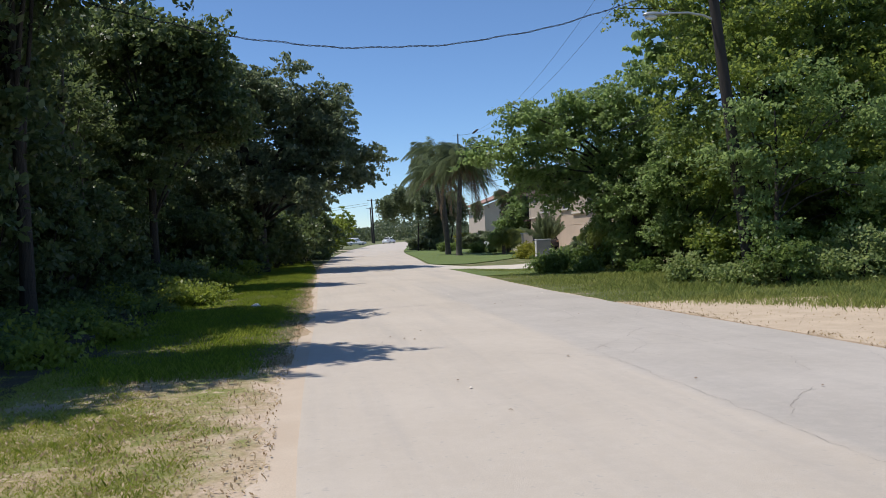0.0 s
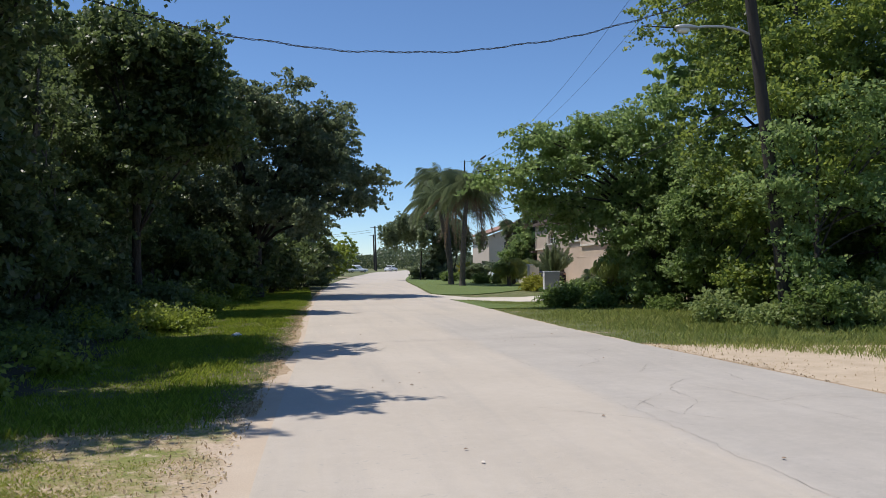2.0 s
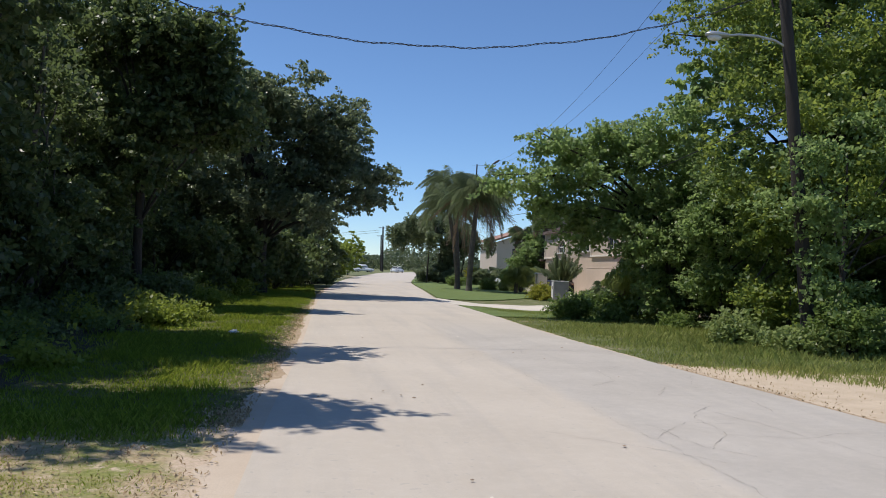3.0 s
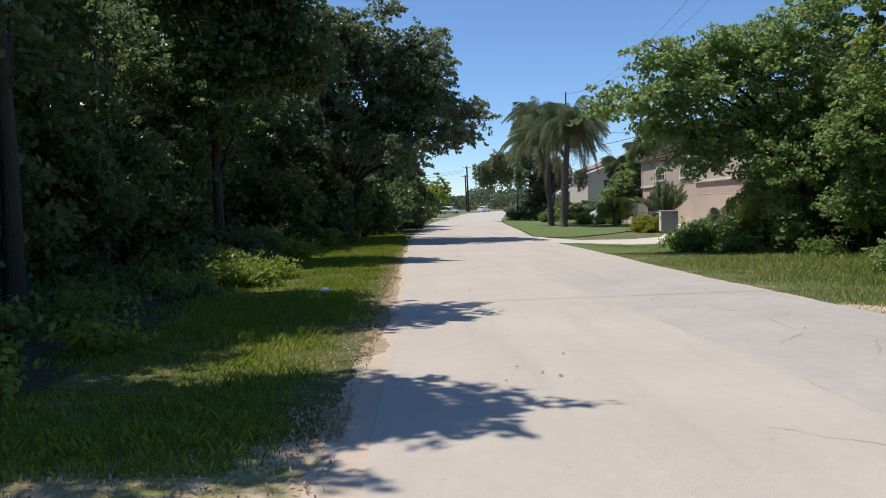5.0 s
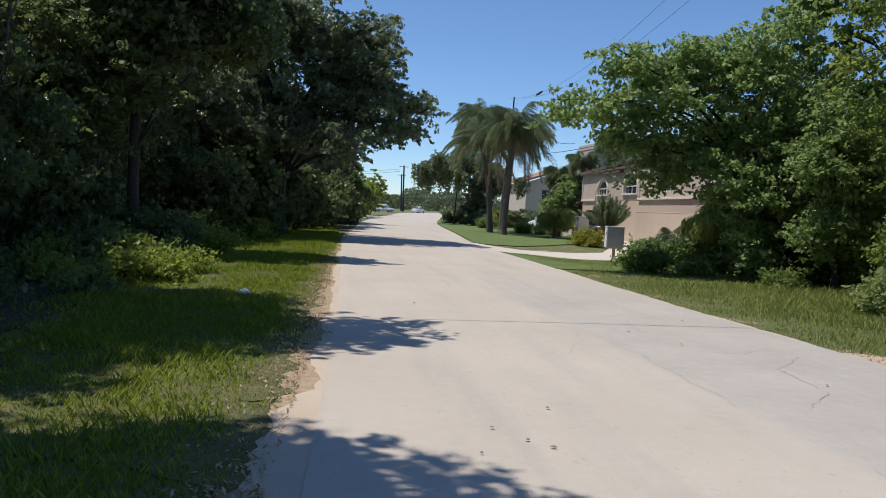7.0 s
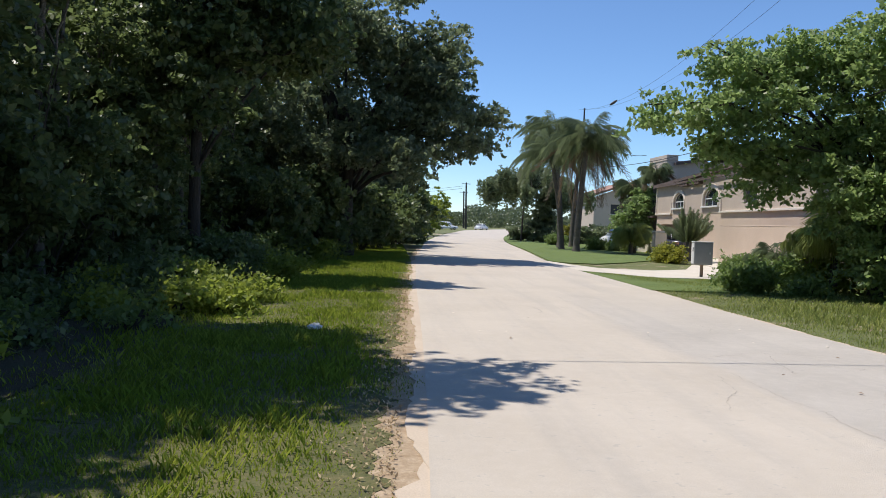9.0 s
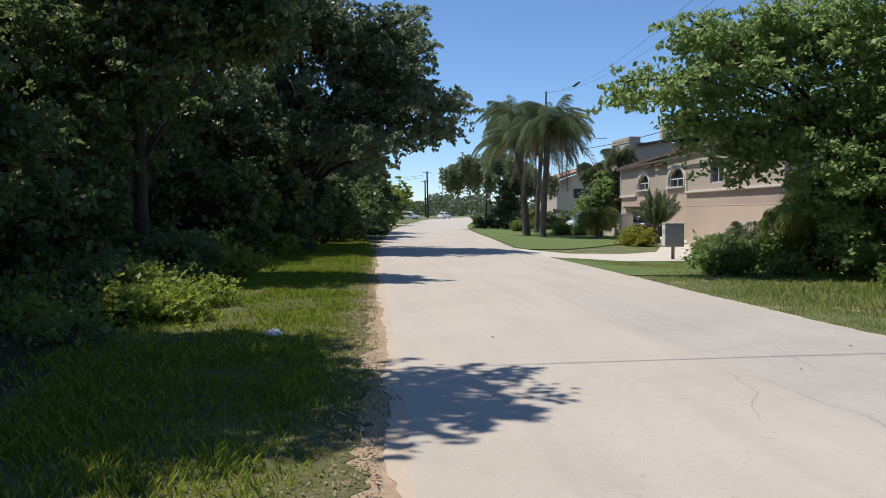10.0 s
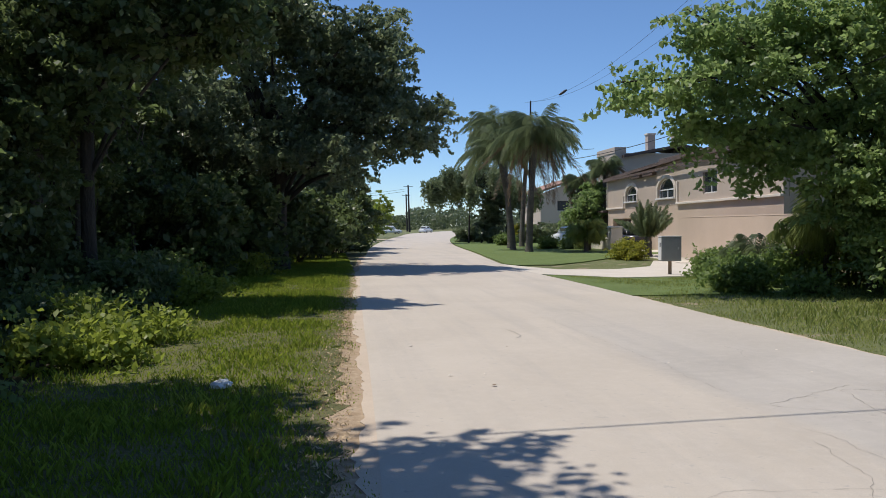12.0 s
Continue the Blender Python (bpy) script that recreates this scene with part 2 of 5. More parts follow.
FAR_LEAF = leaf_material("distant_leaf", (0.085, 0.11, 0.055), (0.13, 0.16, 0.085))


# ---- mesh helpers ----
def part(name, bm, material, parent=None, label="", smooth=False):
    """Links a bmesh as one mesh object, under a thing or a part."""
    me = bpy.data.meshes.new(name)
    bm.to_mesh(me)
    bm.free()
    me.materials.append(material)
    if smooth:
        me.polygons.foreach_set("use_smooth", [True] * len(me.polygons))
    ob = new(name, me)
    if parent:
        ob.parent = parent
    return tagged(ob, label)


def arrays(name, verts, faces, material, parent=None, label="", corners=4):
    """A mesh from numpy arrays; every face has the same number of corners."""
    me = bpy.data.meshes.new(name)
    me.vertices.add(len(verts))
    me.vertices.foreach_set("co", np.asarray(verts, np.float32).ravel())
    me.loops.add(faces.size)
    me.loops.foreach_set("vertex_index", faces.astype(np.int32).ravel())
    me.polygons.add(len(faces))
    me.polygons.foreach_set("loop_start", np.arange(0, faces.size, corners, dtype=np.int32))
    me.update(calc_edges=True)
    me.materials.append(material)
    ob = new(name, me)
    if parent:
        ob.parent = parent
    return tagged(ob, label)


def box(bm, size, at, bevel=0.0, turn=0.0):
    g = bmesh.ops.create_cube(bm, size=1, matrix=pose(*at, 0, 0, turn) @ Matrix.Diagonal((*size, 1)))
    if bevel:
        ed = {e for v in g["verts"] for e in v.link_edges}
        bmesh.ops.bevel(bm, geom=list(ed), offset=bevel, segments=2, affect="EDGES", profile=0.6)
    return bm


def boxed(size, at, bevel=0.0, turn=0.0):
    return box(bmesh.new(), size, at, bevel, turn)


def tube_arrays(points, radii, sides=8):
    """Vertices and quads of a tapered tube along points."""
    pts = np.asarray(points, float)
    n = len(pts)
    tang = np.gradient(pts, axis=0)
    tang /= np.linalg.norm(tang, axis=1)[:, None] + 1e-9
    ref = np.tile(np.array([0.31, 0.95, 0.05]), (n, 1))
    ref[np.abs(tang[:, 1]) > 0.85] = (1.0, 0.1, 0.05)
    a = np.cross(tang, ref)
    a /= np.linalg.norm(a, axis=1)[:, None] + 1e-9
    b = np.cross(tang, a)
    ang = np.arange(sides) * 2 * np.pi / sides
    ring = a[:, None, :] * np.cos(ang)[None, :, None] + b[:, None, :] * np.sin(ang)[None, :, None]
    v = (pts[:, None, :] + ring * np.asarray(radii, float)[:, None, None]).reshape(-1, 3)
    i = np.arange(n - 1)[:, None] * sides
    k = np.arange(sides)[None, :]
    q = np.stack([i + k, i + (k + 1) % sides, i + sides + (k + 1) % sides, i + sides + k], -1).reshape(-1, 4)
    return v, q


def tubes(name, runs, material, parent=None, label="", sides=8):
    vs, qs, base = [], [], 0
    for pts, radii in runs:
        v, q = tube_arrays(pts, radii, sides)
        vs.append(v)
        qs.append(q + base)
        base += len(v)
    ob = arrays(name, np.concatenate(vs), np.concatenate(qs), material, parent, label)
    ob.data.polygons.foreach_set("use_smooth", [True] * len(ob.data.polygons))
    return ob


def leaf_quads(rng, centres, size, spread_up=0.5, long=1.6):
    """A pointed, folded leaf (two triangles as one kite) at every centre."""
    n = len(centres)
    d = rng.normal(size=(n, 3))
    d[:, 2] -= 0.35
    d /= np.linalg.norm(d, axis=1)[:, None]
    up = rng.normal(size=(n, 3)) * (1 - spread_up)
    up[:, 2] += spread_up + 0.2
    side = np.cross(d, up)
    side /= np.linalg.norm(side, axis=1)[:, None] + 1e-9
    s = size * rng.uniform(0.65, 1.35, n)[:, None]
    nrm = np.cross(side, d)
    a = centres - d * s * long * 0.5
    c = centres + d * s * long * 0.5
    b = centres + side * s * 0.5 + nrm * s * 0.12
    e = centres - side * s * 0.5 + nrm * s * 0.12
    v = np.stack([a, b, c, e], 1).reshape(-1, 3)
    return v, np.arange(n * 4).reshape(-1, 4)


def gz(x, y):
    """Height of the ground: level, with a shallow dip round the driveway."""
    k = max(0.0, min(1.0, (x - 6.0) / 4.0))
    return -0.30 * k * math.exp(-((y - 45.0) / 9.0) ** 2)


def empty(name, at, label, category, group="", turn=0.0):
    ob = new(name)
    ob.empty_display_size = 0.2
    ob.matrix_world = pose(*at, 0, 0, turn)
    return tagged(ob, label, category, group)


def sheet(name, xs, ys, z, material, label, kind="structure"):
    """A grid sheet that follows the ground at a height z above it."""
    bm = bmesh.new()
    rows = [[bm.verts.new((x, y, gz(x, y) + z)) for x in xs] for y in ys]
    for r0, r1 in zip(rows, rows[1:]):
        for i in range(len(xs) - 1):
            bm.faces.new((r0[i], r0[i + 1], r1[i + 1], r1[i]))
    return tagged(part(name, bm, material), label, name.replace("_", " "), kind=kind)


def strip(name, left, right, z, material, label, thick=0.05, category=""):
    """A slab between two lines of points (x, y), following the ground."""
    bm = bmesh.new()
    n = 6
    rows = []
    for (lx, ly), (rx, ry) in zip(left, right):
        pts = [(lx + (rx - lx) * i / n, ly + (ry - ly) * i / n) for i in range(n + 1)]
        rows.append([bm.verts.new((x, y, gz(x, y) + z)) for x, y in pts])
    for r0, r1 in zip(rows, rows[1:]):
        for i in range(n):
            bm.faces.new((r0[i], r0[i + 1], r1[i + 1], r1[i]))
    bmesh.ops.recalc_face_normals(bm, faces=bm.faces[:])
    if bm.faces[:][0].normal.z < 0:
        bmesh.ops.reverse_faces(bm, faces=bm.faces[:])
    rim = [e for e in bm.edges if e.is_boundary]
    down = bmesh.ops.extrude_edge_only(bm, edges=rim)
    for v in down["geom"]:
        if isinstance(v, bmesh.types.BMVert):
            v.co.z -= thick
    return tagged(part(name, bm, material), label, category or name.replace("_", " "), kind="structure")


def smooth_line(pts, step=1.5):
    """Points along a curve through pts."""
    p = [Vector((*q, 0)) for q in pts]
    p = [2 * p[0] - p[1]] + p + [2 * p[-1] - p[-2]]
    out = []
    for a, b, c, d in zip(p, p[1:], p[2:], p[3:]):
        n = max(1, int((c - b).length / step))
        for i in range(n):
            t = i / n
            q = 0.5 * (2 * b + (c - a) * t + (2 * a - 5 * b + 4 * c - d) * t * t + (3 * b - a - 3 * c + d) * t ** 3)
            out.append((q.x, q.y))
    out.append((p[-2].x, p[-2].y))
    return out


def resample(pts, n):
    d = [0.0]
    for a, b in zip(pts, pts[1:]):
        d.append(d[-1] + math.dist(a, b))
    s = np.linspace(0, d[-1], n)
    return list(zip(np.interp(s, d, [p[0] for p in pts]), np.interp(s, d, [p[1] for p in pts])))


# ---- ground, road, verges ----
def axis(a, b, step, far):
    inner = list(np.arange(a, b + 0.01, step))
    return [-far, -far / 3, a - 60] + inner + [b + 60, far / 3, far]


sheet("ground", axis(-40, 60, 2.5, 1500), [-300, -60] + list(np.arange(-20, 130, 2.5)) + [200, 400, 800, 2500], 0.0, GROUND_MAT,
      "uneven grassy ground with bare sandy patches")

LEFT_LINE = [(-0.12, -12), (-0.10, 4), (-0.05, 8), (0.03, 11), (0.12, 13.5), (0.22, 16), (0.33, 19.5), (0.42, 23), (0.54, 28), (0.9, 40), (1.5, 52), (2.8, 74), (5.2, 100), (10.0, 140), (20, 205), (48, 300), (110, 420)]
RIGHT_LINE = [(7.1, -12), (7.05, 4), (6.98, 9), (6.84, 13), (6.66, 17), (6.52, 22), (6.56, 26), (6.72, 31), (6.9, 37), (7.25, 47), (8.2, 60), (10.4, 85), (14.5, 115), (20.5, 150), (31, 205), (62, 290), (124, 405)]
road_left, road_right = resample(smooth_line(LEFT_LINE), 220), resample(smooth_line(RIGHT_LINE), 220)
strip("road", road_left, road_right, 0.024, ROAD_MAT, "sun-bleached pale two-lane road, cracked and unmarked", 0.1)


def side_x(line, y):
    return float(np.interp(y, [p[1] for p in line], [p[0] for p in line]))


def ragged(line, y0, y1, near, far, seed, step=0.12, torn=1.0):
    """Two lines beside a road edge with an uneven outer border."""
    a, b = [], []
    y = y0
    while y < y1:
        x = side_x(line, y)
        w = noise.noise((y * 0.5, seed, 0.3)) * 0.6 + noise.noise((y * 2.3, seed, 7.0)) * 0.4 + noise.noise((y * 9.0, seed, 2.0)) * 0.3
        fade = min(1.0, (y - y0) / 1.5, (y1 - y) / 1.5)
        a.append((x + near + torn * (0.07 * noise.noise((y * 1.9, seed, 3.0)) + 0.05 * noise.noise((y * 6.1, seed, 5.0)) + 0.03 * noise.noise((y * 17.0, seed, 9.0))), y))
        b.append((x + near + (far - near) * max(0.05, fade * (1 + 0.7 * w)), y))
        y += step
    return a, b


a, b = ragged(LEFT_LINE, 14.2, 60, 0.10, -0.14, 11.0)
strip("road_edge", b, a, 0.0205, LIP, "crumbling pale sandy edge of the road", 0.05, "road edge")
a, b = ragged(LEFT_LINE, -6, 15.5, 0.10, -0.30, 1.0)
strip("road_edge", b, a, 0.0165, LIP, "crumbling pale sandy edge of the road", 0.05, "road edge")
a, b = ragged(LEFT_LINE, -6, 11.2, 0.03, -6.5, 2.5)
strip("verge", b, a, 0.012, DRY_GROUND, "dry patchy verge of thin grass and bare soil", 0.04, "dry verge")
a, b = ragged(LEFT_LINE, 10.0, 60, 0.02, -0.40, 3.0)
strip("verge", b, a, 0.009, FRINGE, "brown fringe of dry needles and dead grass beside the road", 0.04, "dry fringe")
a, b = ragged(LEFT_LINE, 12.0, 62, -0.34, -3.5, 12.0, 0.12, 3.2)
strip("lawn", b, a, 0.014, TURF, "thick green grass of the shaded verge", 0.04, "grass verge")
a, b = ragged(RIGHT_LINE, 6, 17.5, -0.05, 4.2, 5.0)
strip("sand_patch", a, b, 0.012, SAND, "bare sandy pull-off beside the road", 0.04, "sand patch")
a, b = ragged(RIGHT_LINE, 17, 40, -0.08, 0.08, 6.0)
strip("road_edge", a, b, 0.014, LIP, "thin pale broken edge of the road", 0.05, "road edge")

a, b = ragged(RIGHT_LINE, 5.5, 17.5, -0.05, 0.10, 8.0)
strip("road_edge", a, b, 0.021, FRINGE, "broken dirt-filled edge of the road", 0.05, "road edge")

# forest floor under the woods
a = [(-60, y) for y in np.arange(-6, 75, 1.0)]
b = [(-3.3 + 0.5 * noise.noise((y * 0.4, 9.0, 0)) + 0.01 * y, y) for y in np.arange(-6, 75, 1.0)]
strip("forest_floor", a, b, 0.02, LITTER_FLOOR, "dark leaf litter under the trees", 0.03, "forest floor")

# driveway and lawns on the house side
strip("driveway", [(6.7, 40.6), (8.2, 41.0), (10, 41.2), (13, 41.6), (16.5, 43), (18.5, 50)], [(7.3, 49), (8.2, 47.6), (9.4, 46.9), (12, 47.2), (14, 48.6), (15.5, 52)], 0.022, DRIVE,
      "pale concrete driveway running off the road", 0.06)
lw = [(7.5, 48.8), (7.9, 54), (8.35, 60), (10.5, 85), (14.5, 115), (20.5, 149)]
lawn_in = resample(smooth_line(lw), 60)
lawn_out = [(x + 0.4 + 15 * min(1, i / 8), y - 0.6 * (i < 3)) for i, (x, y) in enumerate(lawn_in)]
strip("lawn", lawn_in, lawn_out, 0.05, LAWN, "mown green lawn with a crisp curved edge", 0.07)
na = resample([(6.72, 31), (6.88, 36), (7.05, 40.2)], 14)
nb = [(x + 5.6, y + 0.5) for x, y in na]
strip("lawn", na, nb, 0.03, LAWN, "strip of mown lawn in front of the driveway", 0.05)
strip("front_yard", [(16, 50), (16.8, 60), (18, 80), (22, 100)], [(21, 50), (21, 60), (24, 80), (30, 100)], 0.06, DRIVE, "pale paved forecourt in front of the house", 0.08)


# ---- cracks and joints in the road ----
def crack(pts, width, seed, label="thin dark crack in the road"):
    rng = np.random.default_rng(seed)
    line = resample(pts, max(6, int(sum(math.dist(p, q) for p, q in zip(pts, pts[1:])) / 0.07)))
    bm = bmesh.new()
    prev = None
    drift = 0.0
    for i, (x, y) in enumerate(line):
        drift = drift * 0.85 + rng.normal() * 0.016
        w = width * 0.75 * rng.uniform(0.2, 1.3)
        p, q = line[max(0, i - 1)], line[min(len(line) - 1, i + 1)]
        d = Vector((q[0] - p[0], q[1] - p[1], 0)).normalized()
        n = Vector((-d.y, d.x, 0))
        c = Vector((x, y, gz(x, y) + 0.0275)) + n * drift
        row = (bm.verts.new(c + n * w / 2), bm.verts.new(c - n * w / 2))
        if prev:
            bm.faces.new((prev[0], prev[1], row[1], row[0]))
        prev = row
    bmesh.ops.recalc_face_normals(bm, faces=bm.faces[:])
    return tagged(part("road_crack", bm, CRACK), label, "crack", "cracks in the road", "structure")


crack([(3.72, 3.0), (3.7, 7), (3.75, 9.7), (3.66, 12.5)], 0.0055, 2)
crack([(3.68, 14.2), (3.72, 17.0), (3.65, 18.8)], 0.0055, 3)
crack([(3.9, 6.3), (4.2, 6.9), (4.35, 7.0), (4.75, 7.35)], 0.0077, 4)
crack([(4.1, 10.2), (4.6, 10.9), (4.65, 11.8), (5.3, 12.6)], 0.0088, 5)
crack([(4.6, 10.9), (5.3, 10.7), (6.0, 11.0), (6.9, 10.6)], 0.0077, 6)
crack([(5.3, 8.2), (5.6, 9.3), (5.5, 10.7)], 0.0077, 7)
crack([(4.5, 5.2), (5.2, 5.9), (5.9, 6.0), (6.6, 7.0)], 0.0077, 8)
crack([(4.3, 14.2), (4.9, 14.9), (5.0, 16.0), (5.8, 16.9)], 0.0088, 9)
crack([(4.4, 17.1), (5.1, 17.0), (5.9, 17.6), (6.6, 17.3)], 0.0077, 10)
crack([(2.9, 16.6), (3.3, 17.5), (3.5, 18.4)], 0.0066, 11)
crack([(4.9, 22.2), (5.1, 22.7), (5.05, 23.1)], 0.0088, 12)
crack([(3.75, 20.2), (3.7, 24), (3.62, 28)], 0.0055, 13)
crack([(2.6, 24.4), (2.75, 24.8), (2.65, 25.3)], 0.02, 14)
crack([(5.9, 12.2), (6.2, 13.4), (6.0, 14.6), (6.5, 15.6)], 0.0077, 15)
crack([(1.4, 17.0), (2.3, 17.4), (3.6, 17.2)], 0.0044, 16)


cr = np.random.default_rng(8)
for i in range(12):
    x0, y0 = cr.uniform(3.9, 6.4), cr.uniform(6, 26)
    x1, y1 = x0 + cr.normal() * 0.5, y0 + cr.normal() * 0.6
    crack([(x0, y0), (x1, y1), (min(6.7, x1 + cr.normal() * 0.6), y1 + cr.normal() * 0.8)], 0.008, 60 + i)


# ---- plants ----
def crown_points(rng, lobes, count, shell=0.72):
    """Leaf places in twiggy clumps, thick near the outside of every lobe."""
    fine = []
    for cx, cy, cz, a, b, c in lobes:
        for _ in range(9):
            d = rng.normal(size=3)
            d /= np.linalg.norm(d)
            k = rng.uniform(0.5, 0.85)
            s = rng.uniform(0.32, 0.52)
            fine.append((cx + d[0] * a * k, cy + d[1] * b * k, cz + d[2] * c * k, a * s, b * s, c * s * 0.8))
    lobes = fine
    vol = np.array([l[3] * l[4] * l[5] for l in lobes]) ** 0.67
    pick = rng.choice(len(lobes), size=max(8, count // 36), p=vol / vol.sum())
    L = np.array(lobes)[pick]
    d = rng.normal(size=(len(L), 3))
    d /= np.linalg.norm(d, axis=1)[:, None]
    r = shell + (1 - shell) * rng.uniform(0, 1, (len(L), 1)) ** 0.6
    r *= rng.uniform(0.78, 1.16, (len(L), 1))
    core = rng.uniform(size=(len(L), 1)) < 0.18
    r = np.where(core, r * rng.uniform(0.3, 0.9, r.shape), r)
    c = L[:, :3] + d * r * L[:, 3:6]
    way = d * np.array([1.0, 1.0, 0.35]) + rng.normal(size=d.shape) * 0.35
    way /= np.linalg.norm(way, axis=1)[:, None]
    reach = 0.62 * rng.uniform(0.5, 1.5, len(c))
    k = rng.integers(0, len(c), count)
    s = rng.uniform(-0.5, 0.75, count)
    side = np.clip(rng.normal(size=(count, 3)), -1.8, 1.8) * np.array([0.13, 0.13, 0.06]) * (1.15 - s)[:, None]
    p = c[k] + way[k] * (s * reach[k])[:, None] + side
    p[:, 2] -= 0.16 * np.maximum(0, s) ** 2
    return p, c


def limbs(rng, base, top, radius, ends, lean=0.3):
    """A trunk and limbs that bend out to some of the clumps."""
    base, top = np.array(base, float), np.array(top, float)
    t = np.linspace(0, 1, 9)[:, None]
    trunk = base + (top - base) * t + np.sin(t * 5 + rng.uniform(0, 6)) * lean * 0.3 * t * np.array([1, 0.6, 0])
    flare = np.array([1.5, 1.12, 1.0, 0.95, 0.88, 0.8, 0.7, 0.55, 0.35])
    runs = [(trunk, radius * flare)]
    for e in ends:
        s = trunk[int(rng.integers(3, 7))]
        t7 = np.linspace(0, 1, 7)[:, None]
        run = s + (e - s) * t7 + np.sin(t7 * np.pi) * np.array([0, 0, 0.12]) * np.linalg.norm(e - s)
        run += rng.normal(size=run.shape) * 0.06 * t7
        r = radius * rng.uniform(0.28, 0.45)
        runs.append((run, np.linspace(r, 0.02, 7)))
    return runs


def tree(name, at, label, lobes, count, size, material, seed, radius=0.2, height=4.0, n_limbs=10, group="", bark=None, lean=(0, 0)):
    """lobes are (x, y, z, rx, ry, rz) about the foot of the tree."""
    rng = np.random.default_rng(seed)
    ob = empty(name, at, label, "tree", group)
    p, c = crown_points(rng, lobes, count)
    p = p[p[:, 2] > 0.15]
    ends = c[rng.choice(len(c), size=min(n_limbs, len(c)), replace=False)]
    runs = limbs(rng, (0, 0, -0.1), (lean[0], lean[1], height), radius, ends)
    if n_limbs < 8:
        for r in runs[1:]:
            tubes("branch", [r], bark or BARK, ob, sides=5)
        runs = runs[:1]
    tubes("trunk", runs, bark or BARK, ob, sides=7)
    v, q = leaf_quads(rng, p, size)
    arrays("crown", v, q, material, ob)
    return ob


def bush(name, at, label, r, count, size, material, seed, group="", lobes=None, stems=7):
    rng = np.random.default_rng(seed)
    ob = empty(name, at, label, "shrub", group)
    r = (r[0] * 0.72, r[1] * 0.72, r[2] * 0.72)
    if not lobes:
        lobes = [(rng.normal() * r[0] * 0.35, rng.normal() * r[1] * 0.35, r[2] * rng.uniform(0.45, 0.6), r[0] * rng.uniform(0.5, 0.75), r[1] * rng.uniform(0.5, 0.75), r[2] * rng.uniform(0.42, 0.55)) for _ in range(5)]
    p, c = crown_points(rng, lobes, count, 0.55)
    p[:, 2] = np.abs(p[:, 2])
    ends = c[rng.choice(len(c), size=min(stems, len(c)), replace=False)]
    runs = [(np.stack([np.array([rng.normal() * 0.1, rng.normal() * 0.1, -0.05]), e * 0.5 + np.array([0, 0, 0.1]), np.abs(e) * np.sign(e) + 0.0]), (0.03, 0.02, 0.008)) for e in ends]
    tubes("woody_base", runs, BARK, ob, sides=5)
    v, q = leaf_quads(rng, p, size)
    arrays("leaves", v, q, material, ob)
    return ob


def lobes_in(rng, n, centre, spread, size):
    return [(*(np.array(centre) + rng.uniform(-1, 1, 3) * spread), *(np.array(size) * rng.uniform(0.7, 1.25))) for _ in range(n)]


R = np.random.default_rng(5)

# woods on the near side of the road
oak_lobes = [(-0.5, 0, 6.6, 4.6, 4.5, 3.2), (2.6, 0.3, 7.2, 2.8, 3.2, 2.4), (4.2, -0.2, 6.7, 1.9, 2.3, 1.7), (5.8, 0.1, 5.5, 1.3, 1.6, 1.1),
             (2.8, 0.5, 8.9, 2.4, 2.6, 1.6), (-2.5, -1, 9.0, 3.6, 3.5, 2.2), (0.6, -1.4, 9.6, 2.8, 2.8, 1.7), (4.0, -1.0, 4.9, 2.0, 2.2, 1.2), (1.5, -2, 4.8, 3.2, 2.8, 2.0), (-3, -2, 5.0, 4.0, 3.5, 2.6)]
tree("oak_tree", (-1.9, 45.0, 0), "broad dark-green oak with limbs reaching over the road", oak_lobes, 68000, 0.125, OAK_LEAF, 11, 0.27, 6.5, 22, "trees of the roadside woods")

# crown edge that overhangs the start of the walk
near_lobes = [(-1.2, 0.2, 7.6, 2.6, 1.5, 2.4), (1.2, 0, 7.4, 1.7, 1.3, 1.4), (2.0, 0, 7.0, 1.2, 1.1, 0.9), (-0.6, 0.6, 9.4, 2.2, 2.0, 1.4), (-2, 0.5, 5.4, 2.2, 2.0, 2.0), (1.6, 0, 6.2, 1.0, 1.1, 0.7), (1.7, -0.2, 6.1, 1.3, 1.2, 0.6), (0.2, 0, 6.0, 1.6, 1.4, 0.7)]
tree("oak_tree", (-5.1, 12.5, 0), "tall shady tree at the edge of the woods", near_lobes, 30000, 0.10, WOOD_LEAF, 12, 0.11, 7.5, 16, "trees of the roadside woods")
tree("oak_tree", (-5.5, 18.4, 0), "dark woodland tree with a spreading crown", [(-1.0, 0, 8.6, 2.8, 1.6, 2.4), (1.1, 0.1, 8.3, 1.8, 1.3, 1.4), (2.7, 0.15, 7.5, 1.2, 1.2, 0.8), (-1.4, 0.2, 10.8, 2.2, 1.5, 1.6), (-1.4, -0.2, 4.8, 2.4, 1.5, 1.8), (-0.8, 1.9, 7.4, 2.0, 1.2, 1.5)], 22000, 0.105, WOOD_LEAF, 13, 0.14, 7.5, 14, "trees of the roadside woods")
tree("oak_tree", (-5.0, 31.1, 0), "dark woodland tree with a spreading crown", [(-0.5, 0, 7.4, 3.2, 2.0, 2.6), (1.6, 0, 6.6, 2.0, 1.6, 1.6), (2.8, 0, 5.8, 1.1, 1.2, 0.8), (-0.8, 0.2, 8.7, 2.6, 1.8, 1.4), (0.4, 0.2, 8.4, 1.9, 1.7, 1.0), (-1.4, -0.4, 4.4, 2.6, 2.0, 2)], 40000, 0.12, WOOD_LEAF, 14, 0.15, 7, 14, "trees of the roadside woods")
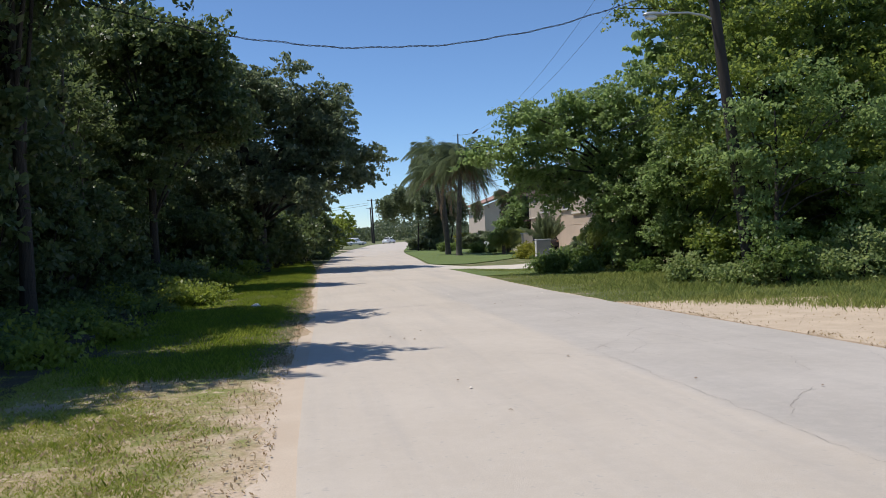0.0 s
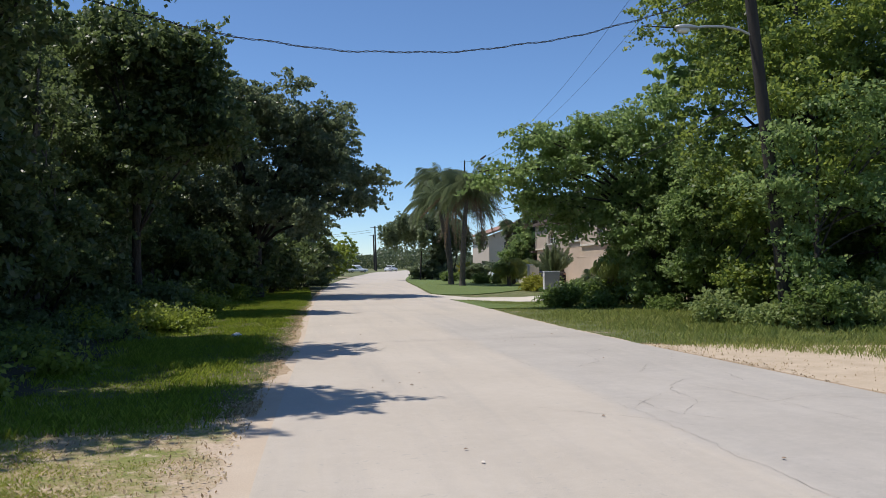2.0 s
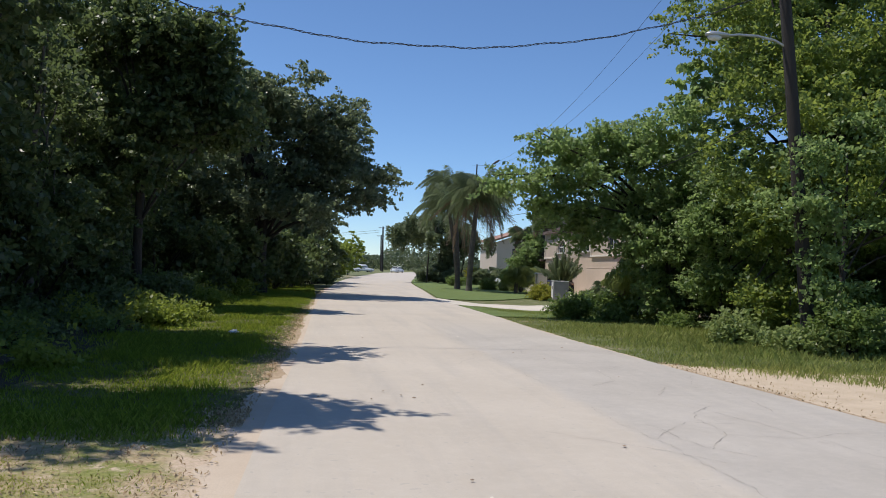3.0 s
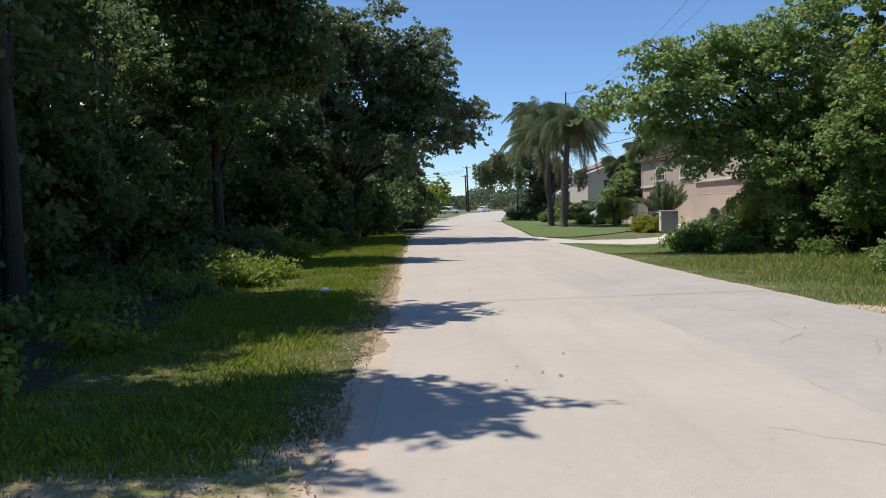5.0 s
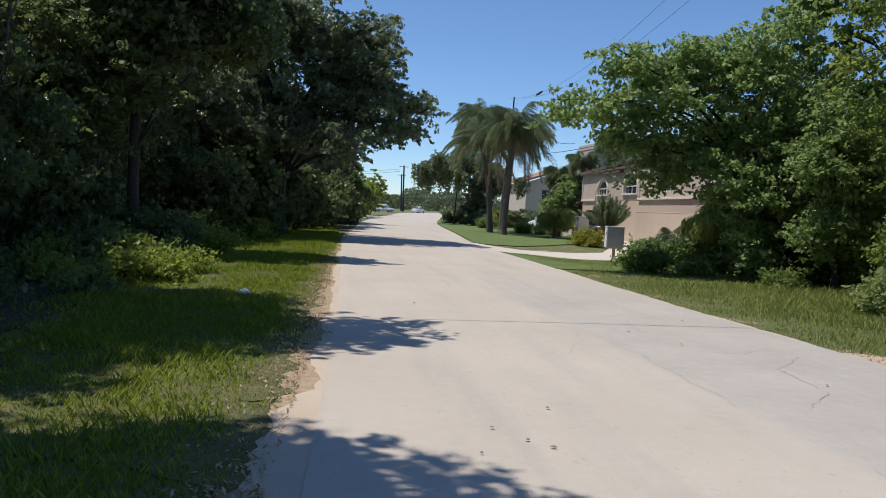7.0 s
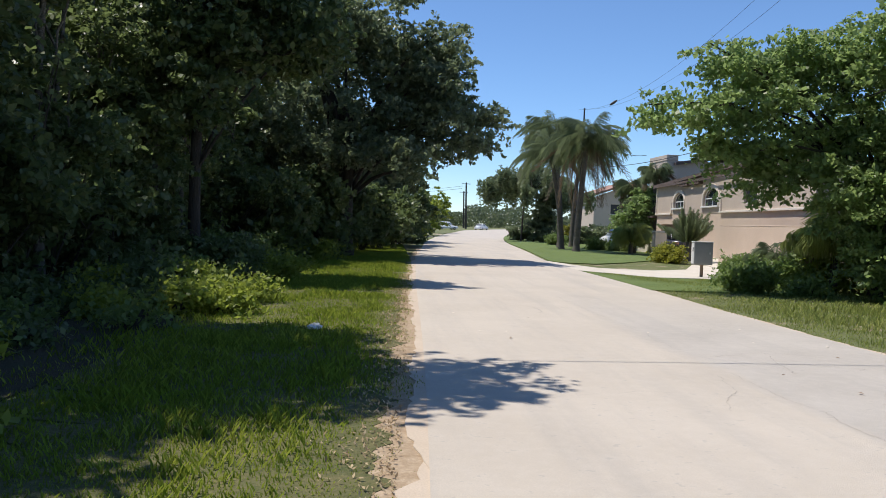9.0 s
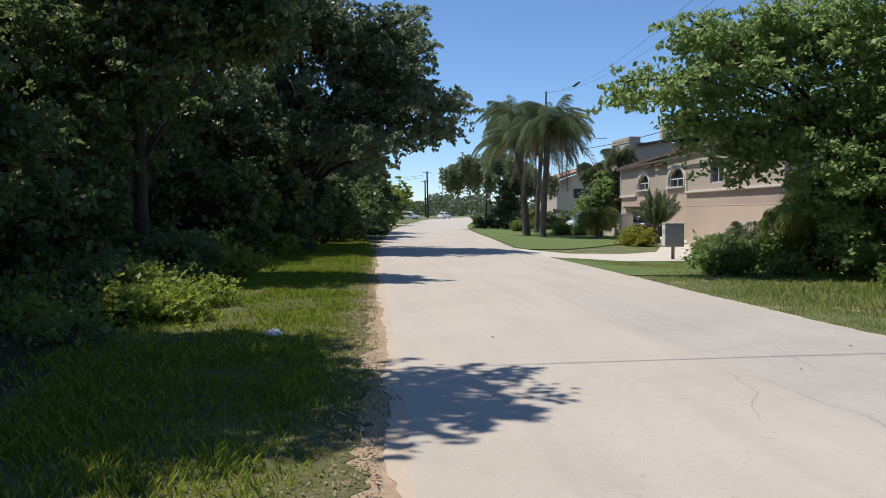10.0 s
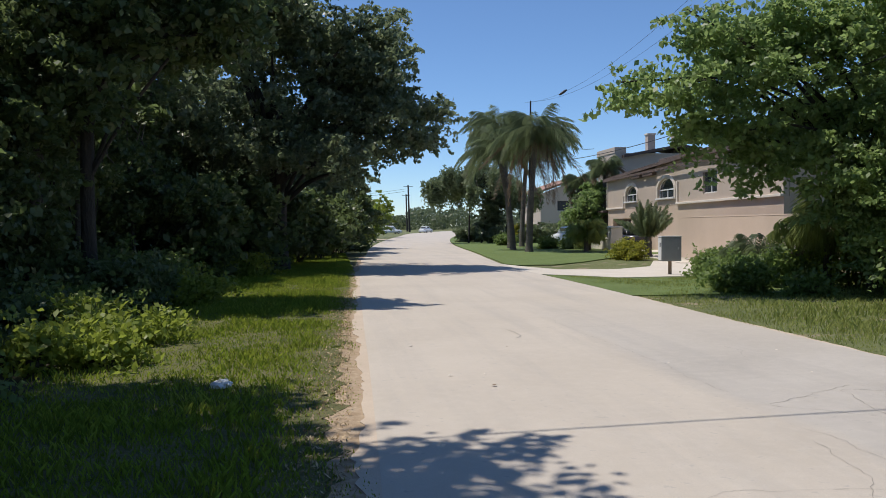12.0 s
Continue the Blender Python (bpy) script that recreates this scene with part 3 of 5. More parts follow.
tree("oak_tree", (-3.8, 64.0, 0), "dark woodland tree beside the road", [(0, 0, 5.6, 4.0, 4.2, 3.2), (2.6, -0.6, 4.6, 2.6, 3.0, 2.2), (-1, 0, 8, 3, 3, 2), (3.0, 0, 2.2, 2.0, 2.6, 1.8)], 30000, 0.18, OAK_LEAF, 15, 0.3, 5, 12, "trees of the roadside woods")
tree("oak_tree", (-2.0, 74.0, 0), "dark woodland tree beside the road", [(0, 0, 4.2, 4.0, 4.2, 3.0), (2.4, 0, 3.0, 2.2, 3.0, 2.4)], 22000, 0.2, OAK_LEAF, 16, 0.3, 4, 10, "trees of the roadside woods")

for i, (x, y, s) in enumerate([(-7.0, 15.8, 1.0), (-7.4, 10.6, 1.0), (-8.6, 14.4, 0.95), (-9.2, 22.0, 1.05), (-9.4, 25.2, 1.1)]):
    tree("oak_tree", (x, y, 0), "slim woodland tree with a loose crown over the verge", [(0.2, 0, 7.0 * s, 1.9, 1.3, 1.5), (1.6, -0.1, 6.4 * s, 1.1, 1.0, 0.8), (-0.6, 0.3, 8.8 * s, 1.8, 1.4, 1.5), (0.6, 0.2, 4.8 * s, 1.2, 1.0, 0.9), (1.5, 0.3, 4.2 * s, 0.8, 0.8, 0.6)], 13000, 0.12, WOOD_LEAF, 30 + i, 0.11, 7, 12, "trees of the roadside woods")

# high crowns, mostly above the view, added so their shade lies over the verge
tree("oak_tree", (-7.2, 22.0, 0), "tall woodland tree with a high crown added for shade", [(0.6, -0.6, 9.2, 2.2, 1.3, 1.2), (2.2, -0.3, 8.6, 1.4, 1.1, 0.8), (-1.2, 0, 9.8, 2.0, 1.6, 1.4), (1.4, -1.6, 9.9, 1.5, 1.0, 0.8), (-0.6, 0.2, 7.0, 1.8, 1.4, 1.2)], 15000, 0.11, WOOD_LEAF, 17, 0.15, 8.5, 14, "trees of the roadside woods")
tree("oak_tree", (-7.9, 19.4, 0), "tall woodland tree with a high crown added for shade", [(0.8, 0.2, 10.2, 2.4, 1.2, 1.2), (2.4, 0.8, 10.0, 1.5, 1.0, 0.8), (-1.0, 0.6, 10.8, 2.0, 1.4, 1.3)], 11000, 0.11, WOOD_LEAF, 18, 0.15, 9.5, 12, "trees of the roadside woods")
tree("oak_tree", (-7.6, 13.2, 0), "tall woodland tree with a high crown added for shade", [(0.6, 0, 10.2, 2.4, 1.3, 1.2), (-1.2, 0, 9.4, 2.2, 1.6, 1.4)], 20000, 0.11, WOOD_LEAF, 19, 0.15, 9.5, 12, "trees of the roadside woods")

# deep woods, one tree built and copied
deep = []
for k in range(3):
    rg = np.random.default_rng(40 + k)
    lb = [(0, 0, 8.2, 3.4, 3.4, 2.6), (1.4, -1.0, 5.6, 2.6, 2.6, 2.0), (-1.6, 0.6, 6.2, 2.6, 2.8, 2.2), (0.4, 0.4, 10.4, 2.4, 2.4, 1.6), (0, -0.4, 3.4, 2.4, 2.4, 1.6)]
    lb = [(x + rg.normal() * 0.5, y + rg.normal() * 0.5, z + rg.normal() * 0.4, a1, b1, c1) for x, y, z, a1, b1, c1 in lb]
    spot = [(-9.6, 14.5), (-10.5, 27.0), (-9.0, 38.5)][k]
    deep.append(tree("woodland_tree", (*spot, 0), "dense dark woodland tree among others", lb, 15000, 0.165, WOOD_LEAF, 50 + k, 0.12, 8, 10, "trees of the roadside woods"))
for i, (x, y, s) in enumerate([(-7.6, 11.6, 0.72), (-12.5, 20.5, 1.1), (-13.5, 32.0, 1.1), (-9.8, 19.5, 0.9), (-9.4, 33.0, 0.95), (-8.5, 47.0, 1.0), (-12.5, 43.0, 1.15), (-10.0, 55.0, 1.1), (-16, 26, 1.2), (-17, 38, 1.2), (-15, 13, 1.15), (-20, 20, 1.2), (-21, 31, 1.2), (-13.5, 15.5, 0.95), (-19, 14, 1.2), (-12.0, 25.0, 0.9), (-12.5, 29.2, 0.9), (-15.0, 51.0, 1.25), (-7.4, 39.5, 0.9), (-9, 66, 1.1), (-8.4, 17.6, 0.75), (-8.2, 23.2, 0.75)]):
    t = copy_thing(deep[i % 3], pose(x, y, 0, 0, 0, 40 + 83 * i))
    t.scale = (s, s, s * (1 + 0.08 * ((i * 7) % 3 - 1)))

for i, (x, y, h) in enumerate([(-6.4, 15.2, 7.5), (-6.9, 16.6, 6.8), (-7.2, 22.2, 7.8), (-6.3, 24.9, 6.6), (-7.4, 27.6, 8.0), (-6.6, 29.3, 6.5), (-6.2, 34.6, 7.2), (-7.0, 36.8, 7.5), (-5.6, 38.2, 6.4), (-8.6, 21.0, 8.4), (-8.8, 25.6, 8.2), (-6.0, 13.6, 6.4)]):
    tree("sapling", (x, y, 0), "slender pale-stemmed sapling in the woods", [(0.2, 0, h * 0.86, 0.8, 0.8, 0.9), (-0.3, 0.2, h * 0.62, 0.7, 0.7, 0.7), (0.4, -0.2, h * 0.4, 0.6, 0.6, 0.5)], 2200, 0.085, WOOD_LEAF, 70 + i, 0.055 + 0.01 * (i % 4), h, 7, "saplings in the woods", PALM_BARK, (0.5 * math.sin(i * 2.1), 0.3 * math.cos(i * 1.3)))

# understorey along the edge of the woods
for i in range(30):
    y = 8.5 + i * 1.65 + R.uniform(-0.5, 0.5)
    x = (-6.4 if y < 24 else -4.9) + 0.012 * y + R.uniform(-0.8, 0.35)
    h = R.uniform(0.45, 0.9) if y < 24 else R.uniform(0.7, 1.4) if y < 30 else R.uniform(1.0, 1.8)
    bush("woodland_shrub", (x, y, 0), "leafy shrub at the shaded edge of the woods", (R.uniform(0.9, 1.4), R.uniform(0.9, 1.4), h), 2300, 0.085, SHRUB_LEAF if i % 3 == 0 and y > 26 else WOOD_LEAF, 100 + i, "shrubs along the woods")
for i, (x, y, h) in enumerate([(-8.2, 11.5, 2.6), (-8.0, 19.5, 3.0), (-8.0, 26, 3.2), (-7.4, 31, 3.2), (-7.4, 37, 3.6), (-6.6, 43, 3.6), (-5.0, 50, 3.4), (-3.4, 54, 3.2), (-2.6, 66, 3.4), (-10, 23, 4), (-10.5, 30, 4), (-11, 17, 4), (-4.0, 39.5, 4.0), (-3.0, 42.8, 4.6), (-2.6, 46.5, 4.8), (-1.4, 50.0, 4.8), (-0.6, 54.0, 4.8), (0.0, 58.5, 4.8), (0.5, 63, 4.6), (1.2, 69, 4.4), (1.6, 76, 4.2), (-18, 34, 6.5), (-20, 44, 7), (-5, 55, 6), (-19, 24, 6.5), (-15, 20, 5), (-15, 28, 5.5), (-14, 36, 5.5), (-9.5, 41, 4.5), (-8, 50, 5), (-12, 48, 5.5), (-7, 58, 5), (-12, 13, 4.5), (-16, 15, 5.5), (-22, 18, 6.5), (-24, 28, 7), (-25, 38, 7), (-18, 30, 6), (-10, 36, 5)]):
    bush("woodland_shrub", (x, y, 0), "tall dark thicket under the trees", (2.2, 2.4, h), 6000, 0.165, WOOD_LEAF, 150 + i, "shrubs along the woods", stems=9)
for i, (x, y, rx, h) in enumerate([(-2.7, 22.9, 0.4, 0.5), (-3.3, 22.5, 0.45, 0.65), (-3.0, 23.7, 0.42, 0.8), (-2.6, 24.9, 0.4, 0.5), (-3.6, 24.7, 0.5, 0.95), (-4.3, 22.0, 0.35, 0.45), (-4.9, 24.2, 0.35, 0.8),
        (-2.9, 31.0, 0.8, 0.8), (-2.6, 41.0, 1.0, 1.0), (-4.6, 18.4, 0.35, 0.4), (-4.4, 14.4, 0.35, 0.35), (-2.3, 46.5, 1.0, 1.0), (-3.9, 26.6, 0.5, 0.6), (-3.2, 15.2, 0.3, 0.25), (-3.6, 12.6, 0.35, 0.3)]):
    bush("weed_clump", (x, y, 0), "bright green weeds in a patch of sun", (rx, rx, h), 950 if rx < 0.6 else 2200, 0.065, WEED_LEAF, 180 + i, "weeds along the woods")

U = np.random.default_rng(71)
for i in range(44):
    y = U.uniform(10.5, 30)
    bush("low_shrub", (U.uniform(-5.9, -3.3) + 0.02 * (y - 20), y, 0), "low leafy shrub on the shaded forest floor", (U.uniform(0.35, 0.7), U.uniform(0.35, 0.7), U.uniform(0.3, 0.75)), 520, 0.06, SHRUB_LEAF if i % 3 else WOOD_LEAF, 700 + i, "low shrubs along the woods", stems=4)

# leafy edge of the woods, hung with vines from the ground to the crowns
E = np.random.default_rng(61)
for i in range(21):
    y = 14.0 + i * 2.1 + E.uniform(-0.6, 0.6)
    h = E.uniform(3.2, 5.2)
    x = -6.6 + 0.05 * max(0, y - 20) + E.uniform(-0.9, 0.3)
    lobes = [(E.normal() * 0.5, E.normal() * 0.6, h * f, E.uniform(0.7, 1.2), E.uniform(0.8, 1.3), h * 0.16) for f in (0.18, 0.38, 0.55, 0.72, 0.9)]
    bush("woodland_shrub", (x, y, 0), "tall vine-hung shrub closing the edge of the woods", (1, 1, 1), 4200, 0.10, WOOD_LEAF, 620 + i, "shrubs along the woods", lobes)
fr = np.random.default_rng(66)
n = 60000
x, y = fr.uniform(-44, -27, n), fr.uniform(4, 150, n)
z = 10.5 * fr.uniform(0, 1, n) ** 0.9 * (0.85 + 0.15 * np.sin(y * 0.9 + x * 0.3))
v, q = leaf_quads(fr, np.stack([x, y, z], 1), 0.42, 0.4, 1.4)
tagged(arrays("deep_woods", v, q, WOOD_LEAF), "dark mass of leaves deep in the woods", "woods", kind="stuff")

# trees behind the lamp pole
r1 = [(0, 0, 9.5, 4.0, 4.0, 3.4), (-2.4, -1.6, 6.6, 2.8, 2.8, 2.4), (-3.0, -0.6, 9.6, 1.9, 2.2, 2.2), (1.5, -2.2, 5.4, 3.4, 2.8, 2.4), (0.5, 0, 13.0, 3.2, 3.2, 2.4), (-1.2, -2.4, 4.2, 2.6, 2.2, 1.6), (3.2, -1.0, 8.8, 3.0, 3.0, 2.6), (-2.0, -1.0, 12.0, 1.8, 2.0, 1.8), (-2.3, -4.4, 4.2, 1.7, 1.4, 1.3), (0.8, -4.6, 3.6, 2.0, 1.4, 1.4), (-2.0, -3.6, 7.0, 1.5, 1.4, 1.2), (-2.5, -5.5, 3.4, 1.2, 1.1, 1.1), (-3.0, -5.0, 6.0, 1.2, 1.2, 0.9), (-1.3, -5.2, 8.4, 1.5, 1.4, 1.2)]
tree("broadleaf_tree", (15.9, 26.8, 0), "tall broad-leaved tree with yellow-green sunlit leaves", r1, 84000, 0.084, BRIGHT_LEAF, 21, 0.17, 10, 18, "trees behind the lamp pole")
tree("broadleaf_tree", (20.8, 25.4, 0), "tall broad-leaved tree with yellow-green sunlit leaves", [(0, 0, 8.6, 3.8, 3.6, 3.0), (-2.2, -1.8, 5.4, 2.8, 2.4, 2.2), (2.0, -1.5, 5.6, 2.8, 2.6, 2.4), (0, 0, 11.6, 2.8, 2.8, 2.0), (0, -2.2, 3.6, 2.8, 2.0, 1.6)], 48000, 0.125, BRIGHT_LEAF, 22, 0.24, 9, 14, "trees behind the lamp pole")
tree("broadleaf_tree", (18.0, 31.0, 0), "dark tree filling the space behind", [(0, 0, 7.6, 4.6, 4.0, 4.0), (0, 0, 3.4, 4.6, 3.6, 3.0), (-1, 0, 12, 3.4, 3.2, 2.6)], 26000, 0.2, RTREE_LEAF, 23, 0.24, 9, 10, "trees behind the lamp pole")
tree("broadleaf_tree", (25.0, 27.5, 0), "dark tree filling the space behind", [(0, 0, 7.6, 4.6, 4.0, 4.0), (0, 0, 3.4, 4.6, 3.6, 3.0), (-1, 0, 11, 3.4, 3.2, 2.4)], 26000, 0.2, RTREE_LEAF, 24, 0.24, 9, 10, "trees behind the lamp pole")

# the round tree over the driveway side
r2 = [(-2.2, 0, 4.9, 2.7, 2.7, 1.6), (-4.6, -0.8, 5.4, 1.8, 1.9, 1.15), (-6.5, -1.0, 4.6, 1.0, 1.2, 0.65), (-3.0, -0.4, 6.0, 2.0, 2.0, 0.95), (-0.2, -0.8, 5.5, 2.4, 2.4, 1.6), (-3.6, -1.0, 3.7, 1.2, 1.2, 0.75), (-4.9, -1.0, 3.9, 0.9, 0.9, 0.6), (0.4, -1.0, 2.4, 1.8, 1.6, 1.8), (-1.2, -1.2, 2.3, 1.2, 1.2, 1.3), (2.0, -0.6, 3.2, 2.2, 2.2, 2.4), (-4.2, -0.9, 2.8, 0.6, 0.6, 0.7), (-3.2, -1.0, 3.3, 1.3, 1.1, 0.7), (-5.0, -1.0, 3.5, 0.8, 0.8, 0.5), (-1.8, -1.2, 3.2, 1.6, 1.3, 1.0), (-2.6, -1.3, 2.3, 0.8, 0.8, 0.7), (-1.0, -1.4, 6.6, 1.8, 1.6, 1.0), (-5.5, -0.9, 4.9, 1.1, 1.1, 0.8), (-4.3, -0.6, 6.0, 1.2, 1.2, 0.8), (-2.8, -0.6, 6.3, 1.3, 1.3, 0.8)]
tree("round_tree", (13.7, 32.0, 0), "leafy round-crowned tree with low spreading branches", r2, 50000, 0.098, RTREE_LEAF, 25, 0.2, 4.0, 18, "trees behind the lamp pole")

# branches and shrubs in front of the lamp pole
tree("young_tree", (12.7, 20.95, 0), "young broad-leaved tree with low branches round the pole", [(-0.9, -0.9, 1.9, 0.9, 0.5, 0.7), (-1.1, -0.9, 3.1, 1.0, 0.5, 0.6), (-1.2, -0.8, 4.4, 0.8, 0.45, 0.45), (1.2, -0.6, 3.1, 1.1, 0.7, 0.7), (-1.6, -0.5, 3.2, 0.9, 0.6, 0.5), (0.4, -0.8, 5.3, 0.8, 0.5, 0.5), (2.2, -0.3, 4.6, 1.2, 0.8, 0.8), (2.8, -0.6, 2.4, 1.1, 0.8, 0.7)], 8000, 0.08, RTREE_LEAF, 26, 0.06, 4.6, 12, "trees behind the lamp pole")
for i, (x, y, h) in enumerate([(13.0, 27.4, 5.0), (12.4, 30.0, 4.4), (13.6, 24.6, 5.2), (16.2, 23.4, 4.6), (18.8, 23.6, 4.8)]):
    tree("young_tree", (x, y, 0), "young leafy tree filling the edge below taller trees", [(-0.5, -0.5, h * 0.25, 1.2, 0.8, 0.7), (0.5, -0.6, h * 0.42, 1.2, 0.8, 0.7), (-0.8, -0.4, h * 0.58, 1.1, 0.8, 0.6), (0.3, -0.5, h * 0.75, 1.2, 0.9, 0.6), (-0.2, -0.2, h * 0.95, 0.9, 0.7, 0.6)], 9500, 0.085, BRIGHT_LEAF if i > 1 else RTREE_LEAF, 280 + i, 0.07, h * 0.8, 10, "trees behind the lamp pole")
for i, (x, y, rx, h) in enumerate([(11.2, 19.9, 0.8, 1.2), (12.1, 19.6, 0.95, 1.6), (13.2, 19.6, 1.0, 1.75), (14.4, 19.8, 1.1, 1.8), (15.7, 20.1, 1.0, 1.6), (17.0, 20.4, 1.1, 1.5), (18.4, 20.8, 1.2, 1.6), (10.4, 21.6, 0.5, 0.8)]):
    bush("roadside_shrub", (x, y, 0), "pale green weedy shrub in the long grass", (rx, rx, h * (0.7 + 0.45 * (i % 2))), 2600, 0.07, SHRUB_LEAF if i % 4 == 1 else PALE_WEED, 270 + i, "shrubs below the trees")

# shrubs and tall weeds below those trees
for i, (x, y, rx, h) in enumerate([(12.4, 36.4, 1.4, 1.2), (12.0, 33.6, 1.3, 1.2), (12.2, 37.8, 1.0, 0.9), (13.4, 33.0, 1.5, 1.9), (9.6, 31.6, 0.9, 1.0), (14.8, 29.2, 1.4, 1.3), (13.8, 25.8, 0.9, 0.8), (13.4, 20.6, 0.8, 0.7), (14.6, 22.8, 1.3, 1.0), (13.6, 20.2, 0.55, 0.45), (15.4, 19.8, 1.2, 1.3), (17.4, 20.8, 0.8, 0.6), (15.4, 22.6, 1.4, 1.5), (17.2, 22.8, 1.2, 0.9), (19.2, 22.6, 1.3, 1.0), (21.4, 23.0, 1.6, 1.6), (14.8, 25.2, 1.4, 1.7), (17.0, 25.0, 1.5, 1.8), (13.9, 30.6, 1.6, 2.2), (23.5, 24.0, 1.6, 1.7), (11.6, 27.4, 0.4, 0.45), (10.6, 30.4, 0.5, 0.6), (12.4, 24.2, 0.5, 0.55), (13.2, 23.0, 0.4, 0.7), (12.2, 28.8, 0.4, 0.5)]):
    bush("roadside_shrub", (x, y, gz(x, y)), "green shrub at the foot of the trees", (rx, rx, h), 5000 if rx > 0.6 else 1300, 0.072, WEED_LEAF if i % 4 == 3 else SHRUB_LEAF, 200 + i, "shrubs below the trees")


for i, (x, y, rx, h) in enumerate([(18, 28.5, 2.6, 5), (22, 28, 2.8, 5), (26, 29, 3, 5.5), (15.5, 30.5, 2.4, 4.5), (30, 31, 3.4, 6), (34, 34, 4, 7), (21, 33, 3, 6), (26, 34, 3.4, 6.5), (17.6, 34.5, 2.0, 4.2)]):
    bush("thicket", (x, y, 0), "tall dark thicket under the trees", (rx, rx, h), 5000, 0.18, RTREE_LEAF, 240 + i, "thickets behind the trees", stems=9)


# ---- grass ----
def grass(name, count, region, height, material, seed, label, keep):
    rng = np.random.default_rng(seed)
    x0, x1, y0, y1 = region
    x, y = rng.uniform(x0, x1, count), y0 + (y1 - y0) * rng.uniform(0, 1, count) ** 1.35
    ok = keep(x, y, rng)
    x, y = x[ok], y[ok]
    n = len(x)
    k = np.clip((x - 6) / 4, 0, 1)
    z = -0.30 * k * np.exp(-((y - 45) / 9) ** 2)
    ang = rng.uniform(0, 2 * np.pi, n)
    h = height * rng.uniform(0.4, 1.3, n) * (0.25 + 1.5 * tuft(x, y) ** 1.3)
    h = h * np.where((x > 4) & (y > 27), 0.5, 1.0) * np.where((x < 2) & (y < 10.4), 0.55, 1.0) * np.where(x > 4, np.clip((x - 6.1) / 1.8, 0.3, 1.2), 1.0)
    lip = np.interp(y, [p[1] for p in LEFT_LINE], [p[0] for p in LEFT_LINE])
    h = h * np.where(x < 2, np.clip((lip - x) / 0.9, 0.32, 1.0), 1.0)
    w = 0.0017 + 0.0019 * rng.uniform(size=n) + 0.00024 * y
    side = np.stack([np.cos(ang), np.sin(ang), np.zeros(n)], 1)
    bend = np.stack([-np.sin(ang), np.cos(ang), np.zeros(n)], 1) * (h * rng.uniform(0.2, 1.4 if height < 0.07 else 0.8, n))[:, None]
    p = np.stack([x, y, z], 1)
    up = np.array([0, 0, 1.0])
    a, b = p - side * w[:, None], p + side * w[:, None]
    mid = p + bend * 0.3 + up * (h * 0.6)[:, None]
    tip = p + bend + up * h[:, None]
    v = np.stack([a, b, mid + side * w[:, None] * 0.6, tip], 1).reshape(-1, 3)
    ob = arrays(name, v, np.arange(n * 4).reshape(-1, 4), material)
    return tagged(ob, label, "grass", kind="stuff")


PATCHES = np.random.default_rng(31).uniform(0, 1, (64, 64))


def patchy(x, y, scale):
    """Smooth random patches between 0 and 1."""
    u, v = np.asarray(x) * scale + 17.0, np.asarray(y) * scale + 5.0
    i, j = np.floor(u).astype(int), np.floor(v).astype(int)
    a, b = u - i, v - j
    a, b = a * a * (3 - 2 * a), b * b * (3 - 2 * b)
    g = PATCHES
    return (g[i % 64, j % 64] * (1 - a) + g[(i + 1) % 64, j % 64] * a) * (1 - b) + (g[i % 64, (j + 1) % 64] * (1 - a) + g[(i + 1) % 64, (j + 1) % 64] * a) * b


def tuft(x, y):
    return 0.6 * patchy(x, y, 0.9) + 0.4 * patchy(x, y, 3.1)


def left_keep(x, y, rng):
    edge = np.interp(y, [p[1] for p in LEFT_LINE], [p[0] for p in LEFT_LINE]) - 0.15 + 0.3 * (patchy(y, y * 0, 1.7) - 0.5) + 0.22 * (patchy(y, y * 0 + 9, 4.3) - 0.5)
    bare = np.where(y < 10.4, 0.8, np.where(y < 24, 0.85, 0.5)) * np.exp(-np.maximum(0, edge - x) / np.where(y < 10.4, 9.0, 0.3))
    deep = np.clip((-2.5 - x + 0.7 * (patchy(x, y, 0.8) - 0.5)) / 1.0, 0, 0.96)
    return (x < edge) & (rng.uniform(size=len(x)) > deep) & (rng.uniform(size=len(x)) > bare * 1.5 * (1.3 - tuft(x * 1.7, y * 1.7)))


def matted_keep(x, y, rng):
    p = 0.5 * patchy(x, y, 1.1) + 0.3 * patchy(x + 31, y, 2.7) + 0.2 * patchy(x, y + 11, 6.1)
    return (x < -0.55 + 0.5 * (patchy(y, y * 0, 1.7) - 0.5)) & (p - 0.12 * (x + 1.5) + rng.normal(size=len(x)) * 0.06 > 0.47)


def dry_keep(x, y, rng):
    edge = np.interp(y, [p[1] for p in LEFT_LINE], [p[0] for p in LEFT_LINE]) - 0.12
    d = (edge - x) / np.where(y < 11, 1.4, 0.42)
    return (d > 0) & (rng.uniform(size=len(x)) < np.exp(-d * d) * (0.3 + patchy(x, y, 2.1)))


def right_keep(x, y, rng):
    edge = np.interp(y, [p[1] for p in RIGHT_LINE], [p[0] for p in RIGHT_LINE]) + 0.04 + 0.2 * (patchy(y, y * 0, 1.3) - 0.5)
    sand = (y < 17.4) & (x < edge + 3.6 - np.maximum(0, y - 13) * 0.8)
    return (x > edge) & (~sand | (rng.uniform(size=len(x)) < 0.15 * np.exp(-np.abs(x - edge - 3.4 + np.maximum(0, y - 13) * 0.8) / 0.25))) & (y < 40)


